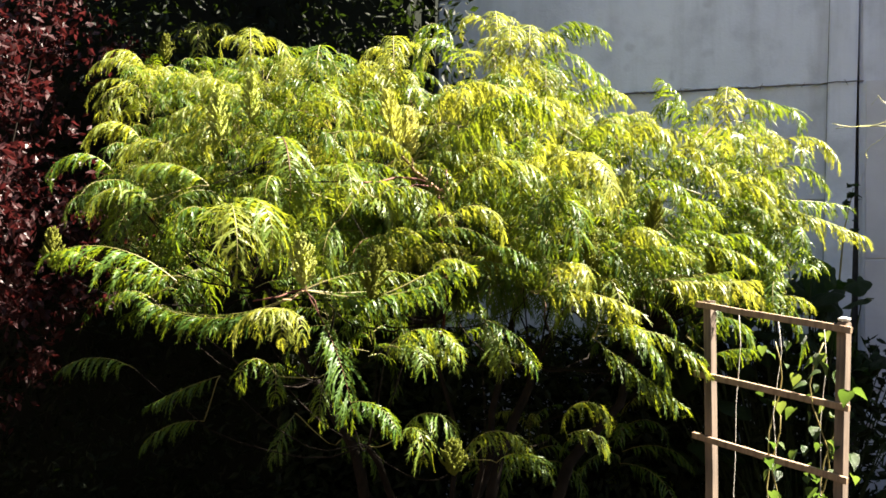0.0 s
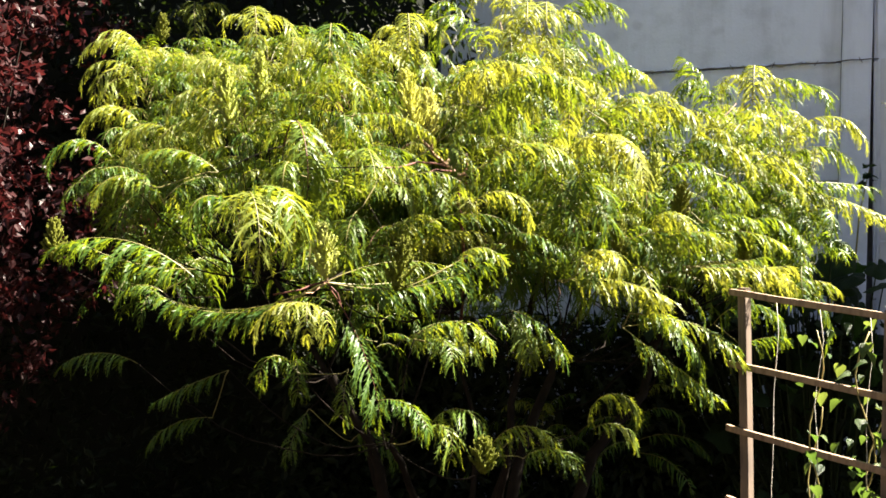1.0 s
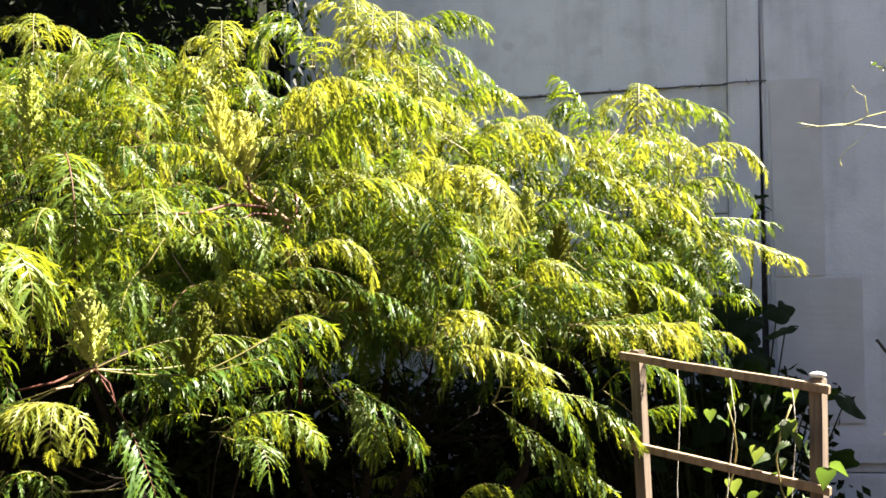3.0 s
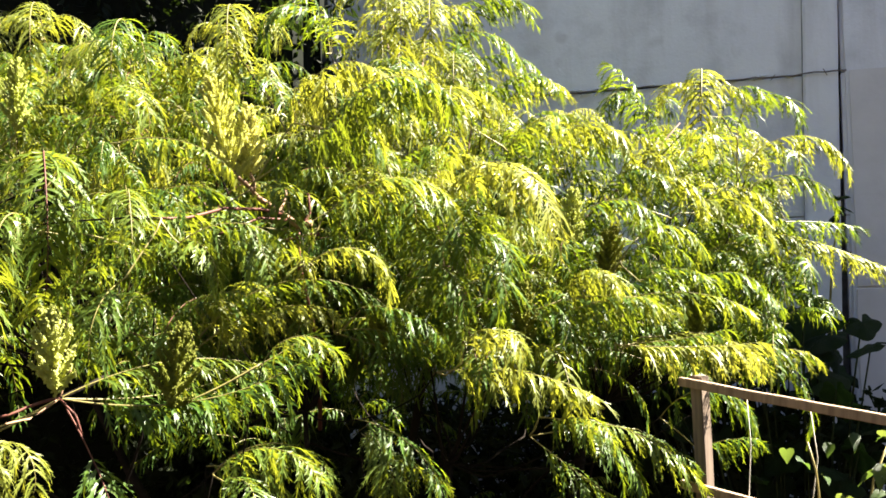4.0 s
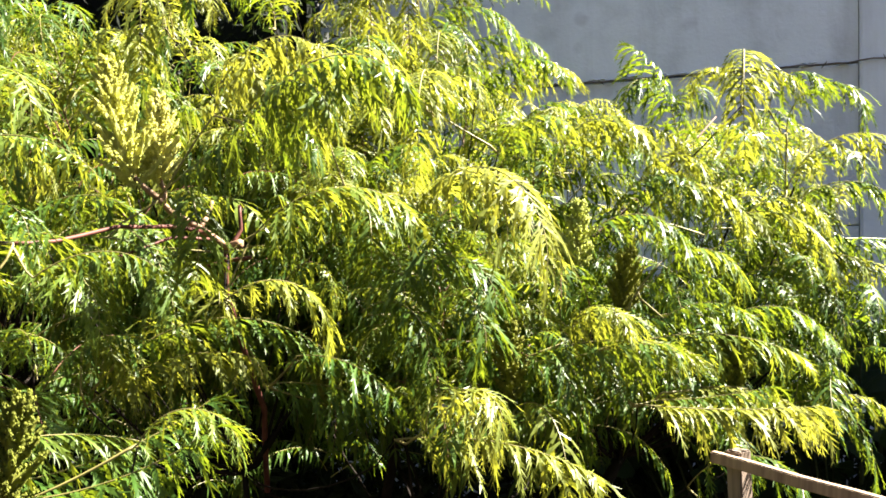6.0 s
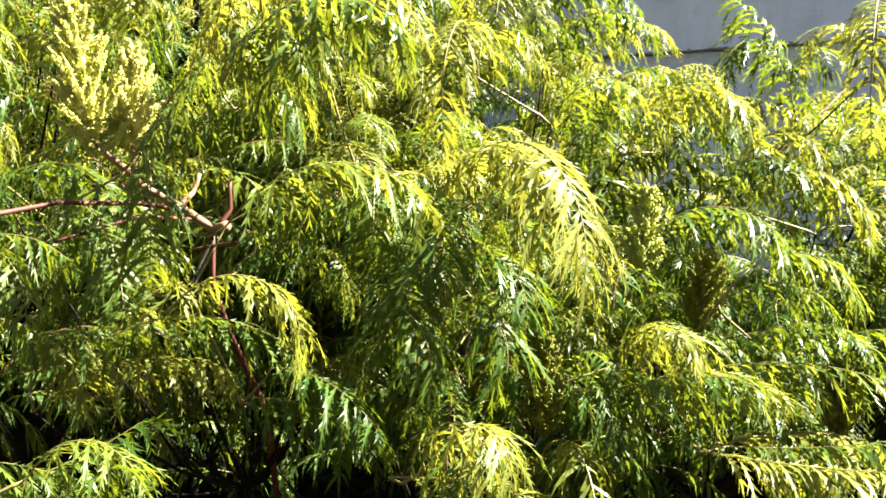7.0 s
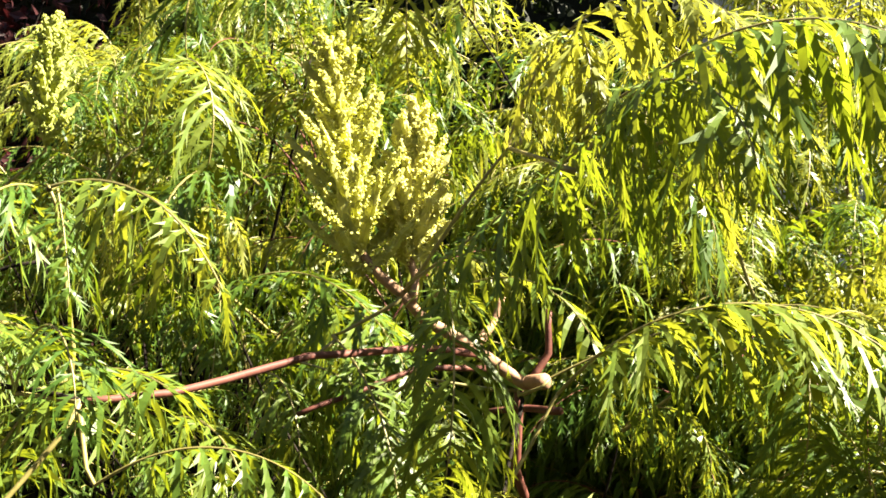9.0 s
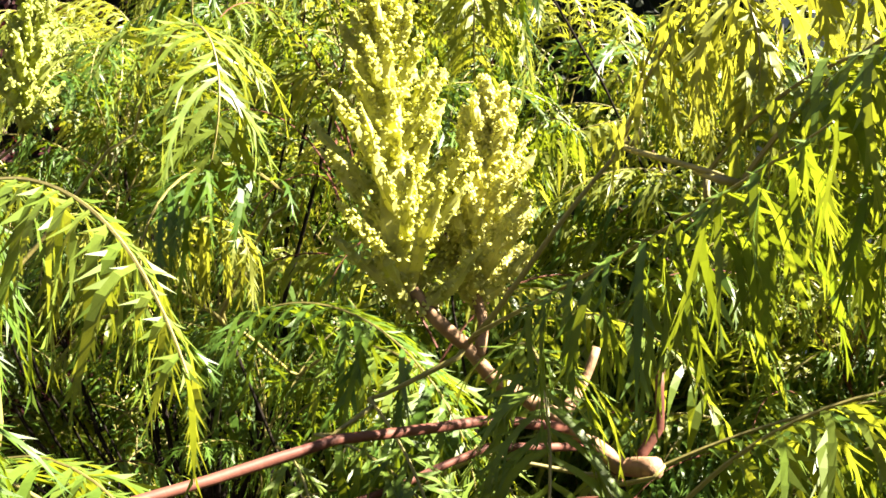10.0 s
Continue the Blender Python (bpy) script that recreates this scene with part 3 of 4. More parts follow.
single_leaf(0.322, 4.246, 2.157, -157, 64, 198, 0.23, lime=True, size=0.80)
single_leaf(0.322, 4.246, 2.157, -32, 72, 198, 0.23, lime=True, size=0.80)
single_leaf(0.329, 4.326, 2.155, -94, 48, 198, 0.56, lime=True, size=0.84)
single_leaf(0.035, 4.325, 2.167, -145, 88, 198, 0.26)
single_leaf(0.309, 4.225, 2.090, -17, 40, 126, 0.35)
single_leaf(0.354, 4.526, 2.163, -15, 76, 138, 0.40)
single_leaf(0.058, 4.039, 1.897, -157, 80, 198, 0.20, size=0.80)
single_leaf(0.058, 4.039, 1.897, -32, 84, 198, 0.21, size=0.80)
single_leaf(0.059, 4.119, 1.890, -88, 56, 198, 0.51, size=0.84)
single_leaf(0.180, 4.152, 2.074, -138, 64, 198, 0.19, lime=True, size=0.80)
single_leaf(0.180, 4.152, 2.074, -26, 72, 198, 0.17, lime=True, size=0.80)
single_leaf(0.177, 4.235, 2.087, -88, 36, 144, 0.37, lime=True, size=0.84)
single_leaf(0.304, 4.244, 2.062, -137, 72, 198, 0.18, lime=True, size=0.80)
single_leaf(0.304, 4.244, 2.062, -31, 76, 198, 0.15, lime=True, size=0.80)
single_leaf(0.308, 4.329, 2.073, -92, 40, 150, 0.39, lime=True, size=0.84)
single_leaf(0.377, 4.164, 2.014, -134, 76, 198, 0.16, lime=True, size=0.80)
single_leaf(0.377, 4.164, 2.014, -42, 80, 198, 0.13, lime=True, size=0.80)
single_leaf(0.386, 4.250, 2.024, -95, 36, 132, 0.36, lime=True, size=0.84)
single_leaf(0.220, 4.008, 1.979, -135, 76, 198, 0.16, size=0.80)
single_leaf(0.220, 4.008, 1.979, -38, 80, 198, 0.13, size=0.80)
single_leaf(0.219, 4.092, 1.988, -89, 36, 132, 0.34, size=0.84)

# tops before the wall
single_leaf(0.916, 4.165, 1.799, -152, 84, 60, 0.29)
single_leaf(0.903, 4.167, 1.876, -151, 84, 180, 0.25)
single_leaf(0.913, 4.168, 1.895, -68, 88, 198, 0.16)
single_leaf(0.974, 3.921, 1.877, -162, 88, 198, 0.21, lime=True, size=0.80)
single_leaf(0.983, 3.948, 1.880, -39, 84, 198, 0.20, lime=True, size=0.80)
single_leaf(1.003, 4.009, 1.873, -106, 60, 198, 0.51, lime=True, size=0.84)
single_leaf(1.040, 3.946, 1.870, -47, 88, 168, 0.18)
single_leaf(1.105, 4.024, 1.833, -33, 88, 198, 0.28, size=0.90)
single_leaf(1.131, 4.093, 1.717, -19, 68, 138, 0.36, lime=True, size=1.05)
single_leaf(1.141, 4.094, 1.679, -23, 44, 114, 0.28)
single_leaf(1.067, 4.047, 1.602, -11, -8, 18, 0.44, lime=True, size=1.10)
single_leaf(1.081, 4.060, 1.593, 4, 8, 18, 0.39)
single_leaf(0.914, 3.860, 1.439, -25, 28, 84, 0.24)
single_leaf(1.134, 4.121, 1.183, -25, 60, 96, 0.24, lime=True)
single_leaf(0.692, 3.629, 1.323, -18, 28, 72, 0.32, lime=True, size=1.10)
single_leaf(0.683, 3.655, 1.428, -19, 16, 42, 0.29)
single_leaf(0.468, 3.563, 1.408, -19, 24, 42, 0.28, size=1.05)
single_leaf(0.897, 3.923, 1.617, -22, 40, 120, 0.30, lime=True)
single_leaf(0.751, 3.852, 1.650, -26, 56, 150, 0.28, lime=True)
single_leaf(0.612, 3.707, 1.610, -27, 44, 144, 0.28)

# skirts over the trellis
single_leaf(0.581, 3.442, 1.207, -26, -8, 42, 0.24)
single_leaf(0.461, 3.448, 1.177, -21, -36, -6, 0.31, size=1.10)
single_leaf(0.489, 3.435, 1.194, -36, 36, 84, 0.16)
single_leaf(0.280, 3.464, 1.306, -17, 8, 36, 0.32, lime=True, size=1.10)
single_leaf(0.811, 3.749, 1.153, -25, 56, 132, 0.27)
single_leaf(0.860, 3.636, 1.101, -37, 28, 30, 0.14)
single_leaf(0.568, 3.570, 1.443, -49, 84, 168, 0.16, lime=True)
single_leaf(0.522, 3.554, 1.404, -21, 20, 18, 0.21, size=1.05)
single_leaf(0.328, 3.419, 1.338, -43, 76, 192, 0.20, lime=True)
single_leaf(0.659, 3.519, 1.347, -15, -4, -12, 0.28, lime=True, size=1.05)
single_leaf(1.054, 4.064, 1.230, -20, 24, 36, 0.22)
single_leaf(0.477, 3.437, 1.216, -22, 0, 84, 0.29, size=1.10)
single_leaf(0.678, 3.449, 1.185, -40, -24, 0, 0.13)

# the tall dome in the middle
single_leaf(0.322, 3.649, 1.672, -51, 40, 138, 0.41, lime=True, size=1.15)
single_leaf(0.321, 3.657, 1.664, -107, 88, 198, 0.10, lime=True)
single_leaf(0.328, 3.676, 1.657, -55, 52, 156, 0.34, lime=True, size=1.10)
single_leaf(0.313, 3.621, 1.554, -35, 40, 150, 0.24, size=1.15)
single_leaf(0.269, 3.631, 1.647, -63, 24, 132, 0.25, size=1.10)
single_leaf(0.255, 3.631, 1.575, -74, 28, 150, 0.26, size=1.10)
single_leaf(0.341, 3.586, 1.496, -54, 40, 174, 0.23, size=1.10)
single_leaf(0.223, 3.621, 1.653, -78, 32, 186, 0.22)
single_leaf(0.320, 3.646, 1.624, -130, 80, 198, 0.21, lime=True)
single_leaf(0.228, 3.532, 1.497, -42, 32, 138, 0.21, size=1.05)

# hooked leaves round the fork
single_leaf(0.038, 3.396, 1.526, -10, 40, 144, 0.22, lime=True)
single_leaf(0.015, 3.470, 1.523, -80, 52, 162, 0.09, lime=True)
single_leaf(-0.192, 3.480, 1.360, -6, 40, 54, 0.29, lime=True)
single_leaf(0.055, 3.499, 1.610, -4, 52, 102, 0.31, size=1.05)
single_leaf(0.076, 3.494, 1.389, -18, 8, 36, 0.20)
single_leaf(0.563, 3.559, 1.441, -35, 76, 168, 0.18, lime=True)
single_leaf(0.561, 3.563, 1.400, -17, 36, 66, 0.22, lime=True, size=1.05)
single_leaf(0.354, 3.413, 1.327, -41, 88, 192, 0.19, lime=True)
single_leaf(0.706, 3.561, 1.345, -20, 4, -12, 0.18, size=1.05)
single_leaf(0.495, 3.549, 1.403, -54, 36, 132, 0.13)
single_leaf(0.535, 4.213, 1.783, -37, 88, 114, 0.24, size=1.10)
single_leaf(0.522, 3.956, 1.773, -128, 68, 0, 0.10)
single_leaf(0.515, 3.667, 1.566, -54, 88, 6, 0.22, size=0.90, red=True)
single_leaf(0.674, 4.081, 1.725, -22, 88, 168, 0.26)
single_leaf(0.703, 3.906, 1.607, -36, 88, 150, 0.29, size=1.10)
single_leaf(0.703, 3.668, 1.518, -33, 44, 102, 0.18)
single_leaf(0.757, 3.703, 1.468, -31, 36, 90, 0.19)
single_leaf(-0.144, 3.500, 1.641, -39, -20, 54, 0.21)
single_leaf(-0.095, 3.583, 1.605, -37, -20, 30, 0.09)

# the two long arms and the drooping leaves under them
single_leaf(-0.340, 3.117, 1.322, 4, -12, -48, 0.43, size=1.05, bare=0.16)
single_leaf(-0.340, 3.117, 1.322, 24, -8, -42, 0.43, bare=0.16)
single_leaf(-0.340, 3.117, 1.322, 23, 24, 42, 0.34, size=0.90, bare=0.20)
single_leaf(-0.026, 3.166, 1.364, -11, 60, 138, 0.17, size=0.80)
single_leaf(-0.191, 3.509, 1.382, -8, 48, 96, 0.45)
single_leaf(-0.157, 3.645, 1.416, -43, 84, 198, 0.22, lime=True)
single_leaf(-0.340, 3.117, 1.322, -179, -32, -66, 0.46, size=0.85, bare=0.22)
single_leaf(-0.340, 3.117, 1.322, 167, -28, -48, 0.44, size=0.85, bare=0.30)
single_leaf(-0.744, 3.131, 1.292, -171, 36, 102, 0.13, size=0.70)
single_leaf(-0.664, 3.076, 1.342, -175, 40, 66, 0.35)
single_leaf(-0.651, 3.076, 1.354, -167, 0, -30, 0.27, size=0.90)
single_leaf(-0.369, 2.977, 1.280, -167, 16, 108, 0.17, lime=True, size=0.85, bare=0.04, broad=1.2)
single_leaf(-0.369, 2.977, 1.280, -38, 8, 138, 0.12, lime=True, size=0.85, bare=0.04, broad=1.2)
single_leaf(-0.369, 2.977, 1.278, -123, 28, 138, 0.13, lime=True, size=0.85, bare=0.04, broad=1.2)
single_leaf(-0.369, 2.977, 1.278, -84, 28, 144, 0.14, lime=True, size=0.85, bare=0.04, broad=1.2)
single_leaf(-0.424, 3.144, 1.103, -133, 60, 174, 0.17, size=0.80)
single_leaf(-0.424, 3.144, 1.103, -77, 52, 198, 0.18, size=0.80)
single_leaf(-0.330, 3.116, 1.306, -35, -48, 30, 0.33, size=1.05, red=True, bare=0.30)
single_leaf(-0.206, 3.034, 1.044, -35, 16, 78, 0.17)
single_leaf(-0.290, 3.187, 1.094, -99, -40, 60, 0.14, size=0.80)
single_leaf(-0.123, 3.245, 1.166, -24, 44, 102, 0.25)
single_leaf(-0.094, 3.177, 1.168, -49, 28, 114, 0.14)
single_leaf(0.131, 3.395, 1.201, -32, -28, -12, 0.18)
single_leaf(0.138, 3.395, 1.201, -59, -4, 96, 0.16)

# low leaves in the shade
single_leaf(-0.739, 3.903, 0.971, -160, -16, 12, 0.24)
single_leaf(-0.792, 3.900, 0.814, -158, 8, 60, 0.22)
single_leaf(-0.462, 3.789, 0.869, -124, -40, 30, 0.17)
single_leaf(-0.327, 3.782, 0.767, -32, 48, 144, 0.23)
single_leaf(-1.069, 4.015, 0.973, -162, 32, 66, 0.25)
single_leaf(0.395, 3.607, 0.867, -21, 88, 174, 0.24)
single_leaf(0.413, 3.613, 0.849, -25, 36, 114, 0.16)
single_leaf(0.081, 3.464, 0.796, -25, 72, 120, 0.26)
single_leaf(0.187, 3.453, 0.798, -30, 44, 108, 0.20)
single_leaf(-0.084, 3.319, 0.910, -30, 64, 138, 0.22)
single_leaf(-0.098, 3.291, 0.889, -50, 68, 198, 0.21)
single_leaf(0.123, 3.373, 1.233, -28, -8, 60, 0.22)
single_leaf(0.142, 3.393, 1.220, -63, -24, 66, 0.16)
single_leaf(-0.164, 3.672, 1.103, -11, 32, 90, 0.26)
single_leaf(-0.169, 3.435, 1.139, -17, 4, 42, 0.17)

# leaves of the other side
single_leaf(-0.546, 3.032, 1.463, -39, 72, 198, 0.35, size=1.10)
single_leaf(-0.546, 3.034, 1.463, -133, 80, 198, 0.22)
single_leaf(-0.551, 3.084, 1.449, -70, 60, 168, 0.40, lime=True, size=1.10)
single_leaf(-0.511, 3.571, 1.685, -72, 40, 198, 0.60, size=1.20, red=True)
single_leaf(-0.445, 3.303, 1.597, -95, 40, 198, 0.25)
single_leaf(-1.098, 4.198, 1.755, -159, 76, 174, 0.32, lime=True)
single_leaf(-1.107, 3.895, 1.655, -158, 56, 144, 0.27)
single_leaf(-0.912, 3.937, 1.727, -153, 52, 150, 0.24, lime=True)
single_leaf(-0.690, 3.512, 1.605, -160, 44, 72, 0.23)
single_leaf(-0.340, 3.642, 1.657, -24, 28, 84, 0.30, size=1.05)
single_leaf(-0.317, 3.735, 1.613, -27, 36, 120, 0.31)
single_leaf(-0.863, 3.440, 1.559, -150, 40, 126, 0.20)
single_leaf(-0.430, 3.616, 1.814, -33, 72, 198, 0.30)
single_leaf(-0.674, 3.651, 1.754, -119, 60, 198, 0.19, lime=True)
single_leaf(-0.273, 3.612, 1.766, -107, 36, 198, 0.26)
single_leaf(-0.412, 3.368, 1.372, -16, 88, 102, 0.42, size=1.10)
single_leaf(-0.404, 3.404, 1.588, -70, 88, 198, 0.17)
single_leaf(-0.272, 3.419, 1.548, -28, 40, 138, 0.23)
single_leaf(-0.202, 3.524, 1.439, -51, 52, 138, 0.13, lime=True)
single_leaf(-0.272, 3.198, 1.498, -104, -20, 78, 0.16, size=1.10)
single_leaf(-0.263, 3.255, 1.609, -154, 80, 198, 0.15, size=0.70)
single_leaf(-0.263, 3.255, 1.609, -33, 68, 162, 0.18, size=0.70)
single_leaf(-0.284, 3.337, 1.603, -76, 44, 120, 0.31, size=0.73)
single_leaf(-0.192, 3.557, 1.408, -53, 76, 174, 0.17, lime=True)
single_leaf(0.134, 3.443, 1.438, -31, 8, 60, 0.19)
single_leaf(-0.055, 3.505, 1.681, -64, 20, 174, 0.26)

# tops before the wall
single_leaf(0.642, 3.980, 1.747, -32, 88, 186, 0.28, lime=True)
single_leaf(0.502, 4.167, 1.910, -28, 64, 114, 0.24, lime=True)
single_leaf(0.465, 3.728, 1.767, -36, 64, 114, 0.18)
single_leaf(0.163, 3.588, 1.839, -165, 84, 198, 0.22, lime=True, size=0.80)
single_leaf(0.163, 3.592, 1.839, -29, 84, 198, 0.25, lime=True, size=0.80)
single_leaf(0.162, 3.669, 1.840, -89, 56, 180, 0.42, lime=True, size=0.84)
single_leaf(0.977, 3.982, 1.621, -30, 64, 138, 0.24, lime=True)
single_leaf(0.337, 3.668, 1.836, -156, 76, 198, 0.17, lime=True, size=0.80)
single_leaf(0.344, 3.767, 1.849, -39, 76, 198, 0.20, lime=True, size=0.80)
single_leaf(0.349, 3.832, 1.848, -95, 48, 168, 0.40, lime=True, size=0.84)
single_leaf(0.761, 3.934, 1.700, -34, 76, 180, 0.25, lime=True)
single_leaf(0.747, 3.673, 1.570, -38, 36, 114, 0.18)

# the curtain above the fork
single_leaf(-0.000, 3.510, 1.810, -26, 76, 126, 0.27, lime=True, hang=1.7)
single_leaf(0.074, 3.419, 1.783, -26, 56, 108, 0.31, size=1.10, broad=1.1, hang=1.7)
single_leaf(0.055, 3.454, 1.790, -40, 48, 114, 0.24, size=1.10, broad=1.1, hang=1.7)
single_leaf(-0.008, 3.580, 1.845, -56, 64, 162, 0.23, lime=True, hang=1.7)
single_leaf(0.103, 3.585, 1.819, -34, 72, 150, 0.18, hang=1.7)
single_leaf(0.077, 3.472, 1.758, -43, 44, 120, 0.16, size=1.10, hang=1.7)
single_leaf(0.034, 3.576, 1.613, 4, 32, 36, 0.26, size=1.05, hang=1.7)

# leaves close to the tall spikes
single_leaf(-0.296, 3.316, 1.750, -26, 8, 48, 0.26, size=0.70, broad=1.5, hang=1.7)
single_leaf(-0.321, 3.329, 1.751, -79, 4, 66, 0.10, broad=1.3, hang=1.7)
single_leaf(-0.318, 3.351, 1.753, -43, -32, 18, 0.12, broad=1.3, hang=1.7)
single_leaf(-0.170, 3.220, 1.567, -0, 36, 72, 0.17, size=0.70, broad=1.5, hang=1.7)
single_leaf(-0.167, 3.473, 1.619, -15, 0, 78, 0.17, size=1.10, broad=1.3, hang=1.7)
single_leaf(-0.194, 3.475, 1.607, -43, 8, 120, 0.14, hang=1.7)
single_leaf(-0.363, 3.578, 1.689, -28, 76, 132, 0.15, lime=True, hang=1.7)
single_leaf(-0.380, 3.604, 1.688, -66, 88, 126, 0.11, lime=True, hang=1.7)
single_leaf(-0.411, 3.563, 1.663, -60, 88, 108, 0.12, lime=True, hang=1.7)
single_leaf(0.242, 3.825, 1.624, -31, 88, 96, 0.17, lime=True, hang=1.7)
single_leaf(0.180, 3.648, 1.675, -19, 24, 60, 0.14, hang=1.7)
single_leaf(-0.220, 3.813, 1.793, 10, 76, 6, 0.21, size=1.15, red=True, hang=1.7)
single_leaf(-0.238, 3.860, 1.789, -162, 80, 6, 0.19, hang=1.7)
single_leaf(-0.163, 3.853, 1.805, -41, 88, 132, 0.13, red=True, hang=1.7)
single_leaf(0.075, 3.772, 1.541, -31, 52, 162, 0.17, hang=1.7)
single_leaf(0.159, 3.746, 1.612, -27, 32, 114, 0.14, hang=1.7)
single_leaf(-0.151, 3.594, 1.560, -46, 16, 102, 0.12, hang=1.7)

# the curtain above the fork
single_leaf(-0.075, 3.490, 1.690, -46, 20, 0, 0.30, size=0.80, bare=0.22, broad=1.0, hang=1.7)


def panicle(r, tall, wide, fine):
    """An upright flower spike: a cone of short side sprays set with tiny knobs."""
    v, f = tube_arrays([(0, 0, 0.004), (0, 0, tall * 0.5), (0, 0, tall * 0.97)], [0.003, 0.004, 0.002], 5)
    rings = [(0, 0, tall * (0.02 + 0.94 * k / 9)) for k in range(10)]
    cv, cf = tube_arrays(rings, [wide * 0.36 * min(1, 0.15 + k * 0.4) * (1 - (k / 9.3)) ** 0.85 * r.uniform(0.85, 1.1) for k in range(10)], 9)
    f += [tuple(len(v) + i for i in face) for face in cf]
    v += [p + Vector((r.gauss(0, 1), r.gauss(0, 1), r.gauss(0, 1))) * 0.002 for p in cv]
    sprays = int(44 * fine)
    for i in range(sprays):
        u = (i + 0.5) / sprays
        z, az = tall * (0.02 + 0.90 * u), i * 2.3999 + r.uniform(-0.3, 0.3)
        reach = wide * (1 - u) ** 0.9 * (0.65 + 0.35 * min(1, u * 7)) * r.uniform(0.85, 1.3) + 0.008
        out = Vector((math.cos(az), math.sin(az), 0))
        climb = r.uniform(0.45, 0.95) + u * 0.9
        tip = out * reach + Vector((0, 0, reach * climb))
        knobs = int((75 if fine < 1 else 200) * fine * (1 - u * 0.55))
        thick = (0.0056 if fine > 1 else 0.0062) * (1.05 - 0.30 * u)
        core = [Vector((0, 0, z)) + tip * (0.1 + 0.9 * k / 6) + Vector((0, 0, reach * 0.25 * (k / 6) ** 2)) + Vector((r.gauss(0, 1), r.gauss(0, 1), r.gauss(0, 1))) * 0.0008 for k in range(7)]
        cv, cf = tube_arrays(core, [thick * (0.70, 0.80, 0.66, 0.78, 0.62, 0.60, 0.2)[k] * r.uniform(0.75, 1.15) for k in range(7)], 6)
        f += [tuple(len(v) + i for i in face) for face in cf]
        v += [q + Vector((r.gauss(0, 1), r.gauss(0, 1), r.gauss(0, 1))) * 0.0006 for q in cv]
        for k in range(knobs):
            s = ((k + 0.6) / knobs) ** 0.7
            w = Vector((r.gauss(0, 1), r.gauss(0, 1), r.gauss(0, 1))).normalized() * thick * (1.15 + 0.30 * math.sin(s * 16 + i) - 0.75 * s ** 3) * r.uniform(0.6, 1.15)
            c = Vector((0, 0, z)) + tip * s + Vector((0, 0, reach * 0.25 * s * s)) + w
            rad = r.uniform(0.0011, 0.0021) * (1 if fine > 1 else 1.5) * (1.1 - 0.3 * s)
            b = len(v)
            a0 = r.uniform(0, 6.3)
            for w in (0, 2.09, 4.19):
                v.append(c + Vector((math.cos(a0 + w), math.sin(a0 + w), -0.35)) * rad)
            for w in (0.982, 3.303, 5.094):
                v.append(c + Vector((math.cos(a0 + w) * 0.8, math.sin(a0 + w) * 0.8, 0.55)) * rad)
            v.append(c + Vector((r.uniform(-0.3, 0.3), r.uniform(-0.3, 0.3), 1.25)) * rad)
            for a, bb, cc in ((0, 1, 3), (1, 4, 3), (1, 2, 4), (2, 5, 4), (2, 0, 5), (0, 3, 5), (3, 4, 6), (4, 5, 6), (5, 3, 6), (0, 2, 1)):
                f.append((b + a, b + bb, b + cc))
    return v, f


# flower spikes: base, height, radius, tilt
SPIKES = [(-0.121, 3.500, 1.690, 0.222, 0.050, -11), (-0.093, 3.540, 1.700, 0.150, 0.031, 0), (-0.340, 3.100, 1.328, 0.140, 0.036, -4),
          (0.598, 3.697, 1.554, 0.125, 0.026, 4), (0.467, 3.549, 1.346, 0.135, 0.026, 0), (0.684, 3.716, 1.472, 0.12, 0.032, 6), (0.169, 3.513, 1.348, 0.10, 0.03, 0),
          (-0.600, 3.670, 1.815, 0.155, 0.030, 0), (-1.149, 4.608, 2.153, 0.11, 0.026, 5), (-0.669, 3.563, 1.748, 0.16, 0.032, -5),
          (0.055, 3.170, 0.830, 0.09, 0.03, 0), (-0.169, 3.121, 1.298, 0.14, 0.034, 10), (-1.126, 3.430, 1.349, 0.12, 0.028, 0), (0.858, 3.622, 1.348, 0.11, 0.03, 0)]
for i, (x, y, z, tall, wide, tilt) in enumerate(SPIKES):
    v, f = panicle(random.Random(40 + i), tall, wide, 1.2 if i < 2 else 0.8)
    ob = add_mesh("flower_spike", v, f, FLOWER if i < 2 else LIME_FLOWER if i in (2, 3, 7, 9) else GREEN_FLOWER, sumac, label="upright cone of tiny yellow flowers" if i < 2 else "greenish upright flower cone")
    ob.matrix_local = origin @ pose(x, y, z, 0, tilt, 0)

# the bare forked branches below the tall spikes and where the long arms meet
NODE = Vector((0.0, 3.60, 1.596))
SPIKE_FORK = [(((0.027, 3.583, 1.608), (0.002, 3.602, 1.603), (-0.038, 3.567, 1.635), (-0.069, 3.536, 1.656), (-0.088, 3.515, 1.680)), 0.0074, 0.0044, TWIG),
              (((-0.088, 3.515, 1.680), (-0.104, 3.503, 1.695), (-0.121, 3.500, 1.712)), 0.0050, 0.0042, TWIG),
              (((-0.080, 3.520, 1.674), (-0.083, 3.530, 1.695), (-0.093, 3.540, 1.715)), 0.0042, 0.0036, TWIG),
              (((-0.036, 3.575, 1.634), (-0.030, 3.605, 1.652), (-0.024, 3.614, 1.680)), 0.0046, 0.0030, TWIG),
              (((0.012, 3.596, 1.606), (0.024, 3.604, 1.632), (0.022, 3.608, 1.672)), 0.0040, 0.0030, RED_STALK)]
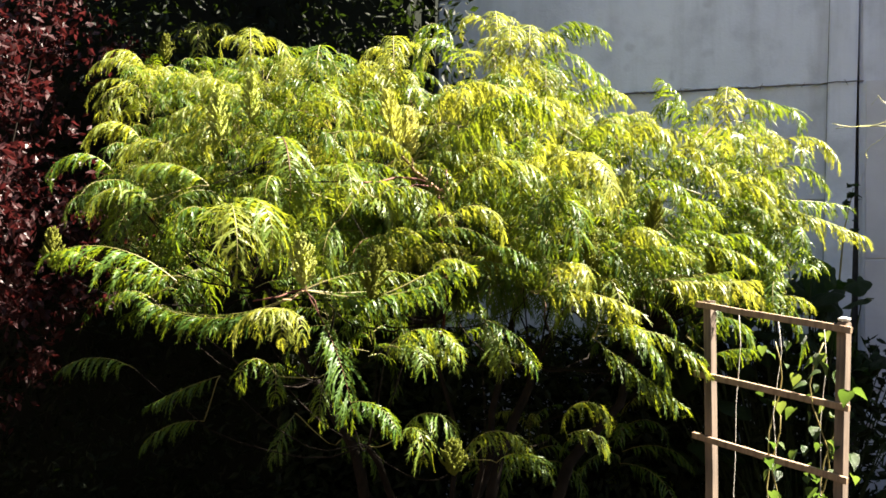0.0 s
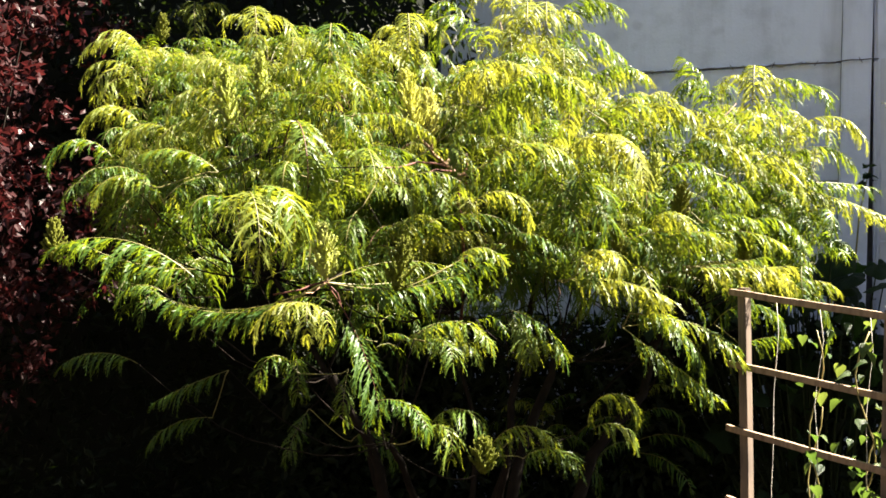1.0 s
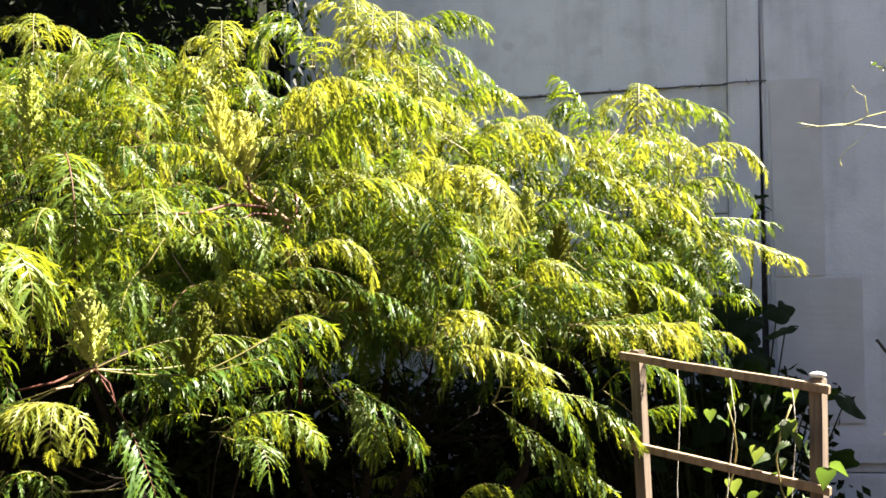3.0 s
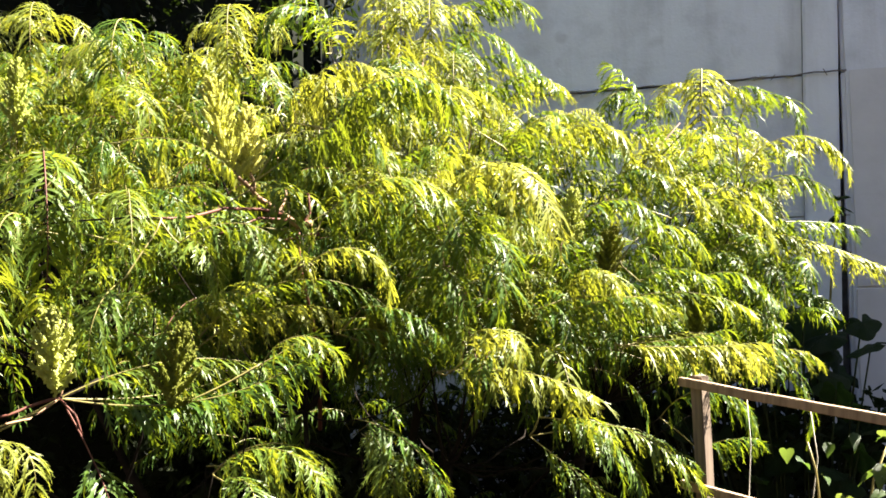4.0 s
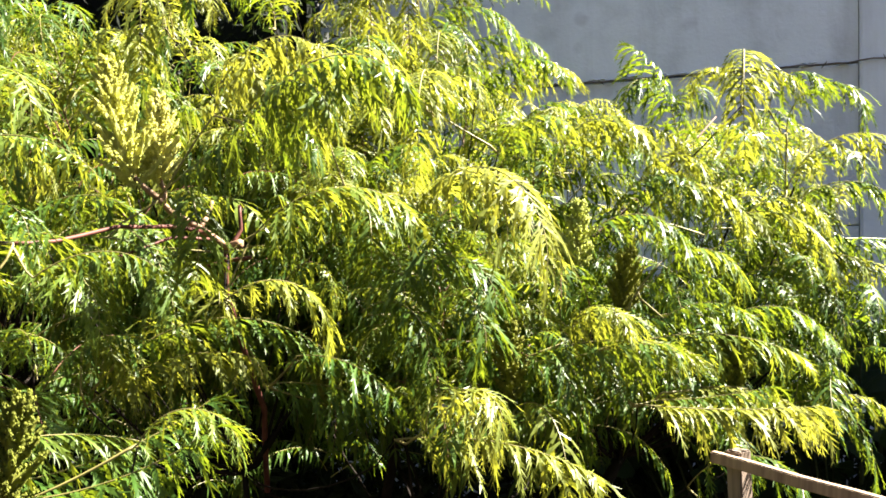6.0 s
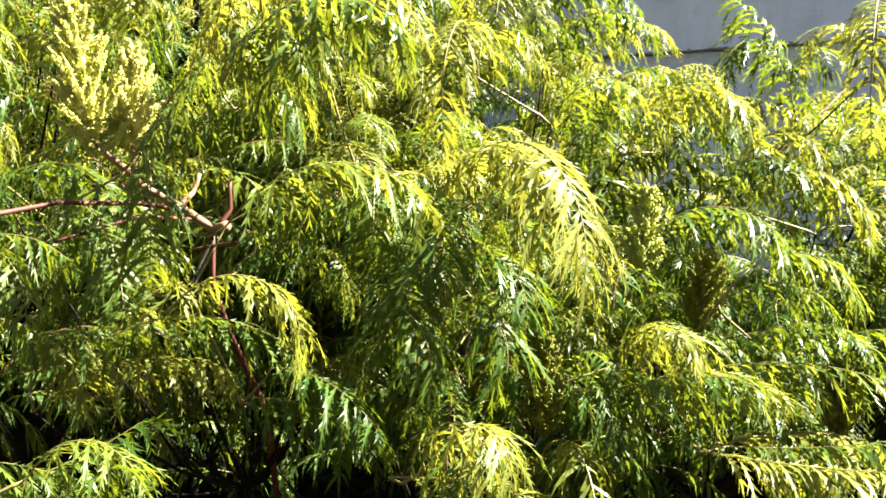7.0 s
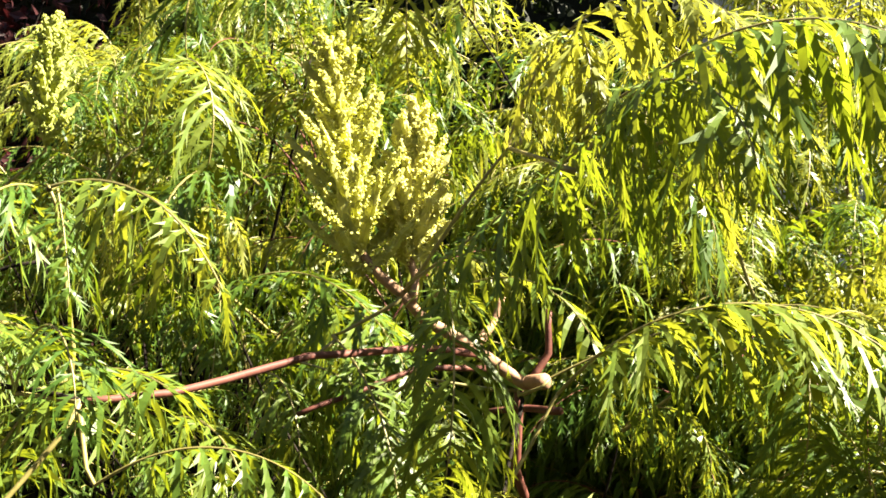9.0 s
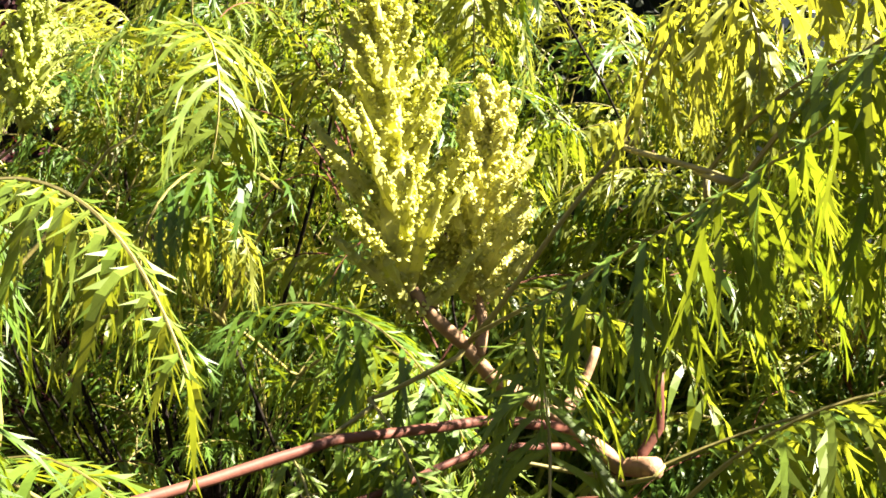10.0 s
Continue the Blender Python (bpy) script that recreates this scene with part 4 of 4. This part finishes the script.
FORK_SHOOTS = [(((0.0, 3.602, 1.600), (0.0, 3.607, 1.52), (0.012, 3.66, 1.44), (0.03, 3.80, 1.30), (0.02, 3.90, 1.12)), 0.0042, 0.0058, RED_STALK),
              (((-0.030, 3.572, 1.628), (-0.072, 3.510, 1.636), (-0.119, 3.400, 1.633), (-0.170, 3.300, 1.614), (-0.205, 3.248, 1.611)), 0.0036, 0.0026, RED_STALK),
              (((-0.020, 3.580, 1.616), (-0.068, 3.518, 1.618), (-0.100, 3.465, 1.602), (-0.135, 3.420, 1.585)), 0.0030, 0.0020, RED_STALK),
              (((0.045, 3.57, 1.585), (0.01, 3.60, 1.580), (-0.035, 3.61, 1.570)), 0.0038, 0.0030, RED_STALK)]
ARM_FORK = [(((-0.339, 3.113, 1.322), (-0.367, 3.090, 1.319), (-0.397, 3.059, 1.307), (-0.460, 3.047, 1.296)), 0.0028, 0.0020, RED_STALK),
            (((-0.339, 3.113, 1.322), (-0.367, 3.060, 1.300), (-0.374, 2.982, 1.306)), 0.0020, 0.0015, TWIG),
            (((-0.339, 3.113, 1.322), (-0.312, 3.101, 1.297), (-0.301, 3.101, 1.264)), 0.0022, 0.0016, RED_STALK),
            (((-0.339, 3.113, 1.322), (-0.333, 3.122, 1.344), (-0.326, 3.133, 1.367)), 0.0016, 0.0010, TWIG),
            (((-0.339, 3.113, 1.322), (-0.310, 3.253, 1.336), (-0.279, 3.443, 1.313)), 0.0034, 0.0044, SHADE_STEM)]
for pts, r0, r1, mat in SPIKE_FORK + FORK_SHOOTS + ARM_FORK:
    smooth_pts = []
    for k in range(len(pts) - 1):
        for u in (0.0, 0.33, 0.66):
            p = Vector(pts[k]).lerp(Vector(pts[k + 1]), u)
            smooth_pts.append(origin @ (p + noise.noise_vector(p * 40) * 0.002))
    smooth_pts.append(origin @ Vector(pts[-1]))
    tube("twig", smooth_pts, [(r0 + (r1 - r0) * k / (len(smooth_pts) - 1)) * (1.0 + 0.10 * noise.noise(p * 60)) for k, p in enumerate(smooth_pts)], mat, sumac, 9)

# thin shoots that carry the single leaves and the other spikes
carried_ends = [NODE, Vector((-0.339, 3.113, 1.322)), Vector((-0.374, 2.982, 1.306)), Vector((-0.205, 3.248, 1.611)), Vector((-0.088, 3.515, 1.680)), Vector((-0.024, 3.614, 1.680))]
for p in LEAF_BASES + [Vector(q[:3]) + Vector((0, 0, 0.008)) for q in SPIKES[2:]]:
    near = min(carried_ends, key=lambda q: (q - p).length)
    if (near - p).length < 0.04:
        continue
    if (near - p).length < (0.30 if p.y < 3.62 and p.z > 1.5 else 0.17):
        start, bow = near, 0.0
    else:
        start = min(HUBS, key=lambda h: (h - p).length + (0.6 if h.z > p.z - 0.05 else 0))
        bow = -0.12 * (p - start).length
    carried_ends.append(p)
    tube("branch", [origin @ q for q in arc(start, p, bow, 8, 0.02, len(carried_ends))], [0.0021 - 0.00010 * k for k in range(9)], RACHIS if (p - start).length < 0.20 else SHADE_STEM, sumac, 6)


# leaves as parts of the shrub: the front ones singly, the rest joined
placed.sort(key=lambda item: (item[1].translation - Vector((0.05, 2.6, 1.6))).length)
for me, m in placed[:300]:
    ob = new("leaf", me)
    ob.parent = sumac
    ob.matrix_local = origin @ m
rest_v, rest_f, rest_i, count = [], [], [], 0
for me, m in placed[300:]:
    n = len(me.vertices)
    co = np.empty(n * 3)
    me.vertices.foreach_get("co", co)
    mm = np.array(origin @ m)
    rest_v.append(co.reshape(-1, 3) @ mm[:3, :3].T + mm[:3, 3])
    lime = me.materials[1] == LIME
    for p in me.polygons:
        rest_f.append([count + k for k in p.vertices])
        rest_i.append(0 if p.material_index == 0 else (2 if lime else 1))
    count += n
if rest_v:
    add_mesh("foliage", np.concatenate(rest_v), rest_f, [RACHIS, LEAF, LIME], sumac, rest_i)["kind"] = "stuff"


# ---- hedge and maroon shrub ----
def cloud(name, r, count, where, size, mat, parent, shape=(0.5, 0.30), flat=0.0):
    """Many small folded leaves, joined."""
    v, f = [], []
    for _ in range(count):
        c = where(r)
        a = Vector((r.gauss(0, 1), r.gauss(0, 1), r.gauss(0, 1) * (1 - flat) - 0.3)).normalized()
        b = a.cross(Vector((r.gauss(0, 1), r.gauss(0, 1), r.gauss(0, 1)))).normalized()
        n = a.cross(b)
        s = size * r.uniform(0.6, 1.3)
        k = len(v)
        v += [c, c + a * s * 0.45 + b * s * shape[1] + n * s * 0.06, c + a * s, c + a * s * 0.45 - b * s * shape[1] + n * s * 0.06, c + a * s * 0.5 - n * s * 0.03]
        f += [(k, k + 4, k + 1), (k + 1, k + 4, k + 2), (k + 2, k + 4, k + 3), (k + 3, k + 4, k)]
    ob = add_mesh(name, v, f, mat, parent)
    ob["kind"] = "stuff"
    return ob


hedge = empty("conifer_hedge", pose(-2.324, 5.476, 0), "tall dark evergreen hedge standing in shade", "hedge")


def in_hedge(r):
    x = r.uniform(-3.6, 2.45)
    z = r.uniform(0.1, 3.6)
    bulge = 0.28 * noise.noise(Vector((x * 1.4, 3, z * 1.4))) + 0.12 * noise.noise(Vector((x * 4, 9, z * 4)))
    return Vector((x, -0.45 - bulge + abs(r.gauss(0, 0.10)) + 0.25 * max(0, x - 1.9), z))


cloud("foliage", random.Random(3), 34000, in_hedge, 0.055, SHADE_LEAF, hedge, (0.5, 0.22))
part("dense_core", box((5.9, 0.5, 3.5), (-0.65, 0.05, 1.75), 0.1, 0.06, 2, 12), SHADE_LEAF, hedge)
for k in range(8):
    tube("trunk", [(-3.4 + 0.72 * k, -0.02, -0.05), (-3.38 + 0.72 * k, 0.02, 1.6), (-3.4 + 0.72 * k, 0.0, 3.3)], [0.06, 0.04, 0.01], OLD_BARK, hedge)

maroon = empty("maroon_shrub", pose(-2.034, 4.469, 0.1), "dark red-leaved garden shrub beside the sumac", "shrub")
MAROON_TWIGS = []
rr = random.Random(21)
for i in range(34):
    a, e = rr.uniform(0, 6.28), rr.uniform(0.5, 1.4)
    long = rr.uniform(1.4, 2.7)
    tip = Vector((math.cos(a) * math.cos(e) * long * 0.75, math.sin(a) * math.cos(e) * long * 0.5, 0.3 + math.sin(e) * long))
    if tip.x > 0.75:
        tip.x = rr.uniform(0.2, 0.7)
    pts = arc((0.1 * math.cos(a), 0.1 * math.sin(a), -0.15), tip, 0.12, 8, 0.06, i)
    MAROON_TWIGS.append(pts)
    if i % 3 == 0:
        tube("stem", pts, [0.0055 - 0.0004 * k for k in range(9)], SHADE_STEM, maroon, 5)


CLUMPS = []
for i in range(420):
    pts = rr.choice(MAROON_TWIGS)
    k = rr.randrange(4, 8) if rr.random() < 0.8 else rr.randrange(2, 8)
    side = Vector((rr.gauss(0, 1), rr.gauss(0, 1), rr.uniform(-0.3, 0.9))) * 0.09
    if pts[k].z < 0.9 and i % 3:
        continue
    CLUMPS.append((pts[k].lerp(pts[k + 1], rr.random()), side))


def on_maroon(r):
    c, side = r.choice(CLUMPS)
    return c + side * r.uniform(0, 1.6) + Vector((r.gauss(0, 1), r.gauss(0, 1), r.gauss(0, 1))) * 0.028


cloud("foliage", random.Random(8), 10500, on_maroon, 0.042, MAROON, maroon, (0.5, 0.30))

# ---- trellis with string and bean vine ----
TL, TR = Vector((0.797, 3.42, 0)), Vector((1.045, 3.065, 0))
run = TR - TL
TRELLIS = Matrix.Translation(TL) @ pose(0, 0, 0, 0, 0, math.degrees(math.atan2(run.y, run.x)))
GAP = run.length
trellis = empty("trellis", TRELLIS, "small home-made wooden trellis of two posts and nailed laths", "trellis")
for x, top, lean, seed in ((0.0, 1.292, -2.4, 1), (GAP, 1.268, -0.4, 2)):
    post = part("post", box((0.027, 0.027, top + 0.1), (0, 0, -(top + 0.1) / 2), 0.002, 0.0015, seed, 16), POST_WOOD, trellis)
    post.matrix_local = pose(x, 0, top, 0, lean, 0)
for i, (za, zb) in enumerate(((1.277, 1.253), (1.075, 1.055), (0.893, 0.872), (0.69, 0.67), (0.48, 0.46), (0.27, 0.25))):
    lath = part("lath", box((GAP + 0.068, 0.012, 0.0175), (0, 0, 0), 0.0015, 0.0015, 10 + i, 12), LATH_WOOD, trellis)
    lath.matrix_local = pose(GAP / 2, -0.0195, (za + zb) / 2, 0, math.degrees(math.atan2(za - zb, GAP)), 0)
    for x, z in ((0.0, za), (GAP, zb)):
        n = bmesh.new()
        bmesh.ops.create_cone(n, segments=8, radius1=0.004, radius2=0.0035, depth=0.003, cap_ends=True)
        nail = part("nail", n, NAIL, lath)
        nail.matrix_local = lath.matrix_local.inverted() @ pose(x, -0.0262, z, 90, 0, 0)
for x, slack in ((0.115, 0.004), (0.245, 0.010), (0.385, 0.006)):
    pts = [(x + slack * math.sin(k * 1.7), -0.012 + 0.006 * math.sin(k), 1.270 - 0.06 * x - k * 0.085) for k in range(15)]
    tube("string", pts, [0.0010] * 15, STRING, trellis, 5, "pale garden twine tied to the top lath")
stone = bmesh.new()
bmesh.ops.create_icosphere(stone, subdivisions=2, radius=0.017)
for v in stone.verts:
    v.co = Vector((v.co.x * 1.0, v.co.y * 0.8, v.co.z * 0.35)) + noise.noise_vector(v.co * 60) * 0.002
cap = tagged(part("pebble", stone, MORTAR, None, smooth=True), "small white flat pebble on the trellis post", "stone")
cap.matrix_world = TRELLIS @ pose(GAP, 0, 1.275)


def heart(r, size):
    """A heart-shaped leaf with a pointed tip, folded a little along its middle."""
    v, f = [], []
    prof = [(0.0, 0.0), (-0.10, 0.20), (0.05, 0.42), (0.28, 0.46), (0.55, 0.32), (0.80, 0.13), (1.0, 0.0)]
    curl = r.uniform(0.1, 0.35)
    for x, w in prof:
        for sgn in (-1, 0, 1):
            v.append(Vector((x, sgn * w, abs(sgn) * w * 0.35 - curl * x * x + r.uniform(-0.02, 0.02))) * size)
    for i in range(len(prof) - 1):
        for k in (0, 1):
            f.append((i * 3 + k, i * 3 + k + 1, i * 3 + k + 4, i * 3 + k + 3))
    return v, f


def lobed(r, size, lobes=5):
    """A broad rounded leaf with shallow lobes and a cupped blade."""
    v, f = [Vector((0, 0, 0))], []
    n = 26
    for ring, k in ((0.5, 1), (1.0, 2)):
        for i in range(n):
            a = -2.75 + 5.5 * i / (n - 1)
            rad = ring * (1 + 0.13 * math.cos(a * lobes) + 0.03 * r.uniform(-1, 1)) * (0.62 + 0.2 * math.cos(a))
            v.append(Vector((rad * math.cos(a), rad * math.sin(a), 0.10 * ring - 0.24 * ring * ring + 0.04 * math.sin(a * 5 + 1) * ring)))
    v = [p * size for p in v]
    for i in range(n - 1):
        f.append((0, 1 + i, 2 + i))
        f.append((1 + i, 1 + n + i, 2 + n + i, 2 + i))
    return v, f


rr = random.Random(77)
bean = empty("bean_vine", TRELLIS, "climbing bean vine with pale heart-shaped leaves on the trellis", "vine")
BEAN_STEMS = [[(0.240 + 0.016 * math.sin(k * 0.9 + p), -0.010 + 0.016 * math.cos(k * 0.9 + p), 0.0 + 0.050 * k) for k in range(n)] for p, n in ((0.0, 25), (2.2, 21))]
BEAN_STEMS += [[(0.35 + 0.022 * math.sin(k * 0.8 + 1) + 0.0016 * k, -0.012 + 0.022 * math.cos(k * 0.8), 0.0 + 0.055 * k) for k in range(23)],
               [(GAP - 0.03 + 0.028 * math.sin(k * 0.7), 0.012 + 0.028 * math.cos(k * 0.7), 0.02 + 0.055 * k) for k in range(21)]]
for pts in BEAN_STEMS:
    tube("stem", pts, [0.0019] * len(pts), VINE, bean, 5)
HEART_MESHES = []
for v, f in [heart(rr, 1.0) for _ in range(5)]:
    me = bpy.data.meshes.new("leaf")
    me.from_pydata([tuple(p) for p in v], [], f)
    me.polygons.foreach_set("use_smooth", [True] * len(f))
    me.materials.append(BEAN)
    HEART_MESHES.append(me)
for i in range(150):
    pts = BEAN_STEMS[(0, 2, 2, 3, 1)[i % 5]]
    base = Vector(pts[int(len(pts) * rr.random() ** 0.7)]) + Vector((rr.uniform(-0.045, 0.045), rr.uniform(-0.05, 0.04), rr.uniform(-0.03, 0.03)))
    ob = new("leaf", rr.choice(HEART_MESHES))
    ob.parent = bean
    s = rr.uniform(0.022, 0.046)
    ob.matrix_local = Matrix.Translation(base) @ pose(0, 0, 0, rr.uniform(-35, 35), rr.uniform(10, 75), rr.uniform(0, 360)) @ Matrix.Diagonal((s, s, s, 1))

# ---- broad-leaved plant in the shade between trellis and wall ----
squash = empty("squash_plant", pose(1.582, 4.769, 0), "large-leaved squash plant in shade by the wall", "plant")
BROAD_MESHES = []
for _ in range(4):
    v, f = lobed(rr, 1.0)
    me = bpy.data.meshes.new("leaf")
    me.from_pydata([tuple(p) for p in v], [], f)
    me.polygons.foreach_set("use_smooth", [True] * len(f))
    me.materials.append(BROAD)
    BROAD_MESHES.append(me)
for i in range(290):
    h = 0.10 + 1.30 * rr.random() ** (1.3 if i % 3 else 0.4)
    x = rr.uniform(-0.75, 0.30 if h < 1.0 else 0.12)
    tip = Vector((x, rr.uniform(-0.30, 0.12) - 0.36 * x, h))
    foot = Vector((tip.x * 0.3, tip.y * 0.3, 0))
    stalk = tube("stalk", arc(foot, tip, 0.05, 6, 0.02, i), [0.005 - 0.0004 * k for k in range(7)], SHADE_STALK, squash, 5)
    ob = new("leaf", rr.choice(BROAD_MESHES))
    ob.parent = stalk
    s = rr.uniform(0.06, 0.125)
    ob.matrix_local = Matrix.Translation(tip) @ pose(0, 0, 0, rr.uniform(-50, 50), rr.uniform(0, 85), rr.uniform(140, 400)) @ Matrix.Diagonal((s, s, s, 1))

tube("stalk", [(0.21, 0.23, 1.1), (0.24, 0.24, 1.5), (0.27, 0.22, 1.70)], [0.005, 0.004, 0.002], VINE, squash, 5)
for i in range(14):
    ob = new("leaf", rr.choice(BROAD_MESHES))
    ob.parent = squash
    s = rr.uniform(0.015, 0.035)
    ob.matrix_local = Matrix.Translation((0.26 + rr.uniform(-0.035, 0.035), 0.21, rr.uniform(1.51, 1.72))) @ pose(0, 0, 0, rr.uniform(-30, 30), rr.uniform(0, 60), rr.uniform(0, 360)) @ Matrix.Diagonal((s, s, s, 1))

# ---- weeds along the foot of the wall ----
weeds = empty("weeds", pose(2.152, 4.724, 0), "dark low weeds at the foot of the wall, plus leaf fill added for shade", "weeds", kind="stuff")


def by_wall(r):
    x = r.uniform(-1.6, 1.8)
    return Vector((x, r.uniform(-0.12, 0.25) - 0.36 * x, 0.55 * r.random() ** 1.5))


# near-black leaf fill added to stand in for the shaded wall foot
cloud("undergrowth", random.Random(6), 15000, lambda r: Vector((r.uniform(-2.85, -0.95), r.uniform(0.05, 0.75), 1.0 * r.random() ** 1.2)), 0.07, SHADE_LEAF, weeds, (0.5, 0.2))
# near-black leaf fill added for the deep shade behind the trellis
cloud("thicket", random.Random(16), 9000, lambda r: (lambda x: Vector((x, r.uniform(-0.40, 0.22) - 0.36 * x, (1.05 if x < -0.25 else 0.28) * r.random() ** 1.1)))(r.uniform(-1.35, 0.75)), 0.06, SHADE_LEAF, weeds, (0.5, 0.25))
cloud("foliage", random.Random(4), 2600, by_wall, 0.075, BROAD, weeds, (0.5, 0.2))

# ---- stake with a second vine near the wall ----
stake = empty("plant_stake", pose(1.895, 4.157, 0), "thin black metal plant stake with a hooked arm", "stake")
tube("rod", [(0, 0, -0.1), (0.002, 0, 0.6), (0, 0, 1.21)], [0.006] * 3, BLACK_METAL, stake, 8)
tube("hook", [(0, 0, 1.15), (-0.03, 0, 1.18), (-0.055, 0, 1.212), (-0.06, 0, 1.217)], [0.005, 0.005, 0.0045, 0.006], BLACK_METAL, stake, 8)

hanging = empty("trailing_vine", pose(1.490, 3.151, 0.105), "thin pale vine shoots hanging into view in front of the wall", "vine")
LONG_SHOOTS = [((-0.505, -0.128, 1.662), (-0.461, -0.133, 1.653), (-0.406, -0.138, 1.659), (-0.351, -0.144, 1.673), (-0.299, -0.149, 1.691), (-0.10, -0.16, 1.74), (0.12, -0.10, 1.70)),
              ((-0.494, -0.129, 1.648), (-0.439, -0.135, 1.655), (-0.384, -0.141, 1.656), (-0.341, -0.146, 1.651), (-0.299, -0.150, 1.653), (-0.10, -0.15, 1.64), (0.12, -0.10, 1.68)),
              ((-0.363, -0.144, 1.652), (-0.385, -0.142, 1.626), (-0.413, -0.140, 1.605), (-0.426, -0.139, 1.588), (-0.421, -0.140, 1.575))]
SIDE_SHOOTS = [((-0.411, -0.136, 1.711), (-0.396, -0.137, 1.733), (-0.389, -0.138, 1.720), (-0.373, -0.140, 1.711), (-0.366, -0.141, 1.676)),
              ((-0.361, -0.139, 1.777), (-0.339, -0.142, 1.763), (-0.319, -0.144, 1.756), (-0.298, -0.147, 1.754), (-0.10, -0.15, 1.76), (0.12, -0.10, 1.74)),
              ((-0.339, -0.142, 1.763), (-0.322, -0.143, 1.785), (-0.297, -0.145, 1.794), (-0.26, -0.15, 1.80)),
              ((-0.356, -0.164, 1.063), (-0.335, -0.167, 1.066), (-0.300, -0.169, 1.094), (-0.22, -0.17, 1.13), (0.05, -0.10, 1.20))]
for i, pts in enumerate(LONG_SHOOTS + SIDE_SHOOTS):
    fine_pts = [Vector(pts[k]).lerp(Vector(pts[k + 1]), u) for k in range(len(pts) - 1) for u in (0.0, 0.25, 0.5, 0.75)] + [Vector(pts[-1])]
    fine_pts = [p + noise.noise_vector(p * 22 + Vector((i * 5, 0, 0))) * 0.004 for p in fine_pts]
    tube("shoot", fine_pts, [(0.0017 if i < 2 else 0.0010) * (0.45 + 0.55 * k / len(fine_pts)) for k in range(len(fine_pts))], PALE_VINE, hanging, 5)
# unseen leafy stems added further right to shade the squash plant
for i in range(90):
    if i % 9 == 0:
        x, y = rr.uniform(0.80, 1.55), rr.uniform(0.45, 1.2)
        pts = arc((x, y, -0.15), (x + rr.uniform(-0.1, 0.1), y + rr.uniform(-0.1, 0.1), rr.uniform(0.9, 1.5)), 0, 10, 0.06, i)
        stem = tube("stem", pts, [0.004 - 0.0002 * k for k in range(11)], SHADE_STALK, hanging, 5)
    ob = new("leaf", rr.choice(HEART_MESHES))
    ob.parent = stem
    s = rr.uniform(0.05, 0.09)
    ob.matrix_local = Matrix.Translation(pts[2 + i % 9]) @ pose(0, 0, 0, rr.uniform(-30, 30), rr.uniform(-10, 60), rr.uniform(0, 360)) @ Matrix.Diagonal((s, s, s, 1))
for x, z in ((-0.350, 1.772), (-0.342, 1.766), (-0.325, 1.757), (-0.318, 1.786), (-0.308, 1.789), (-0.330, 1.776), (-0.302, 1.752), (-0.292, 1.640), (-0.300, 1.10), (-0.27, 1.12)):
    ob = new("leaf", rr.choice(HEART_MESHES))
    ob.parent = hanging
    s = rr.uniform(0.012, 0.022)
    ob.matrix_local = Matrix.Translation((x, rr.uniform(-0.148, -0.140), z)) @ pose(0, 0, 0, rr.uniform(-30, 30), rr.uniform(-10, 60), rr.uniform(0, 360)) @ Matrix.Diagonal((s, s, s, 1))
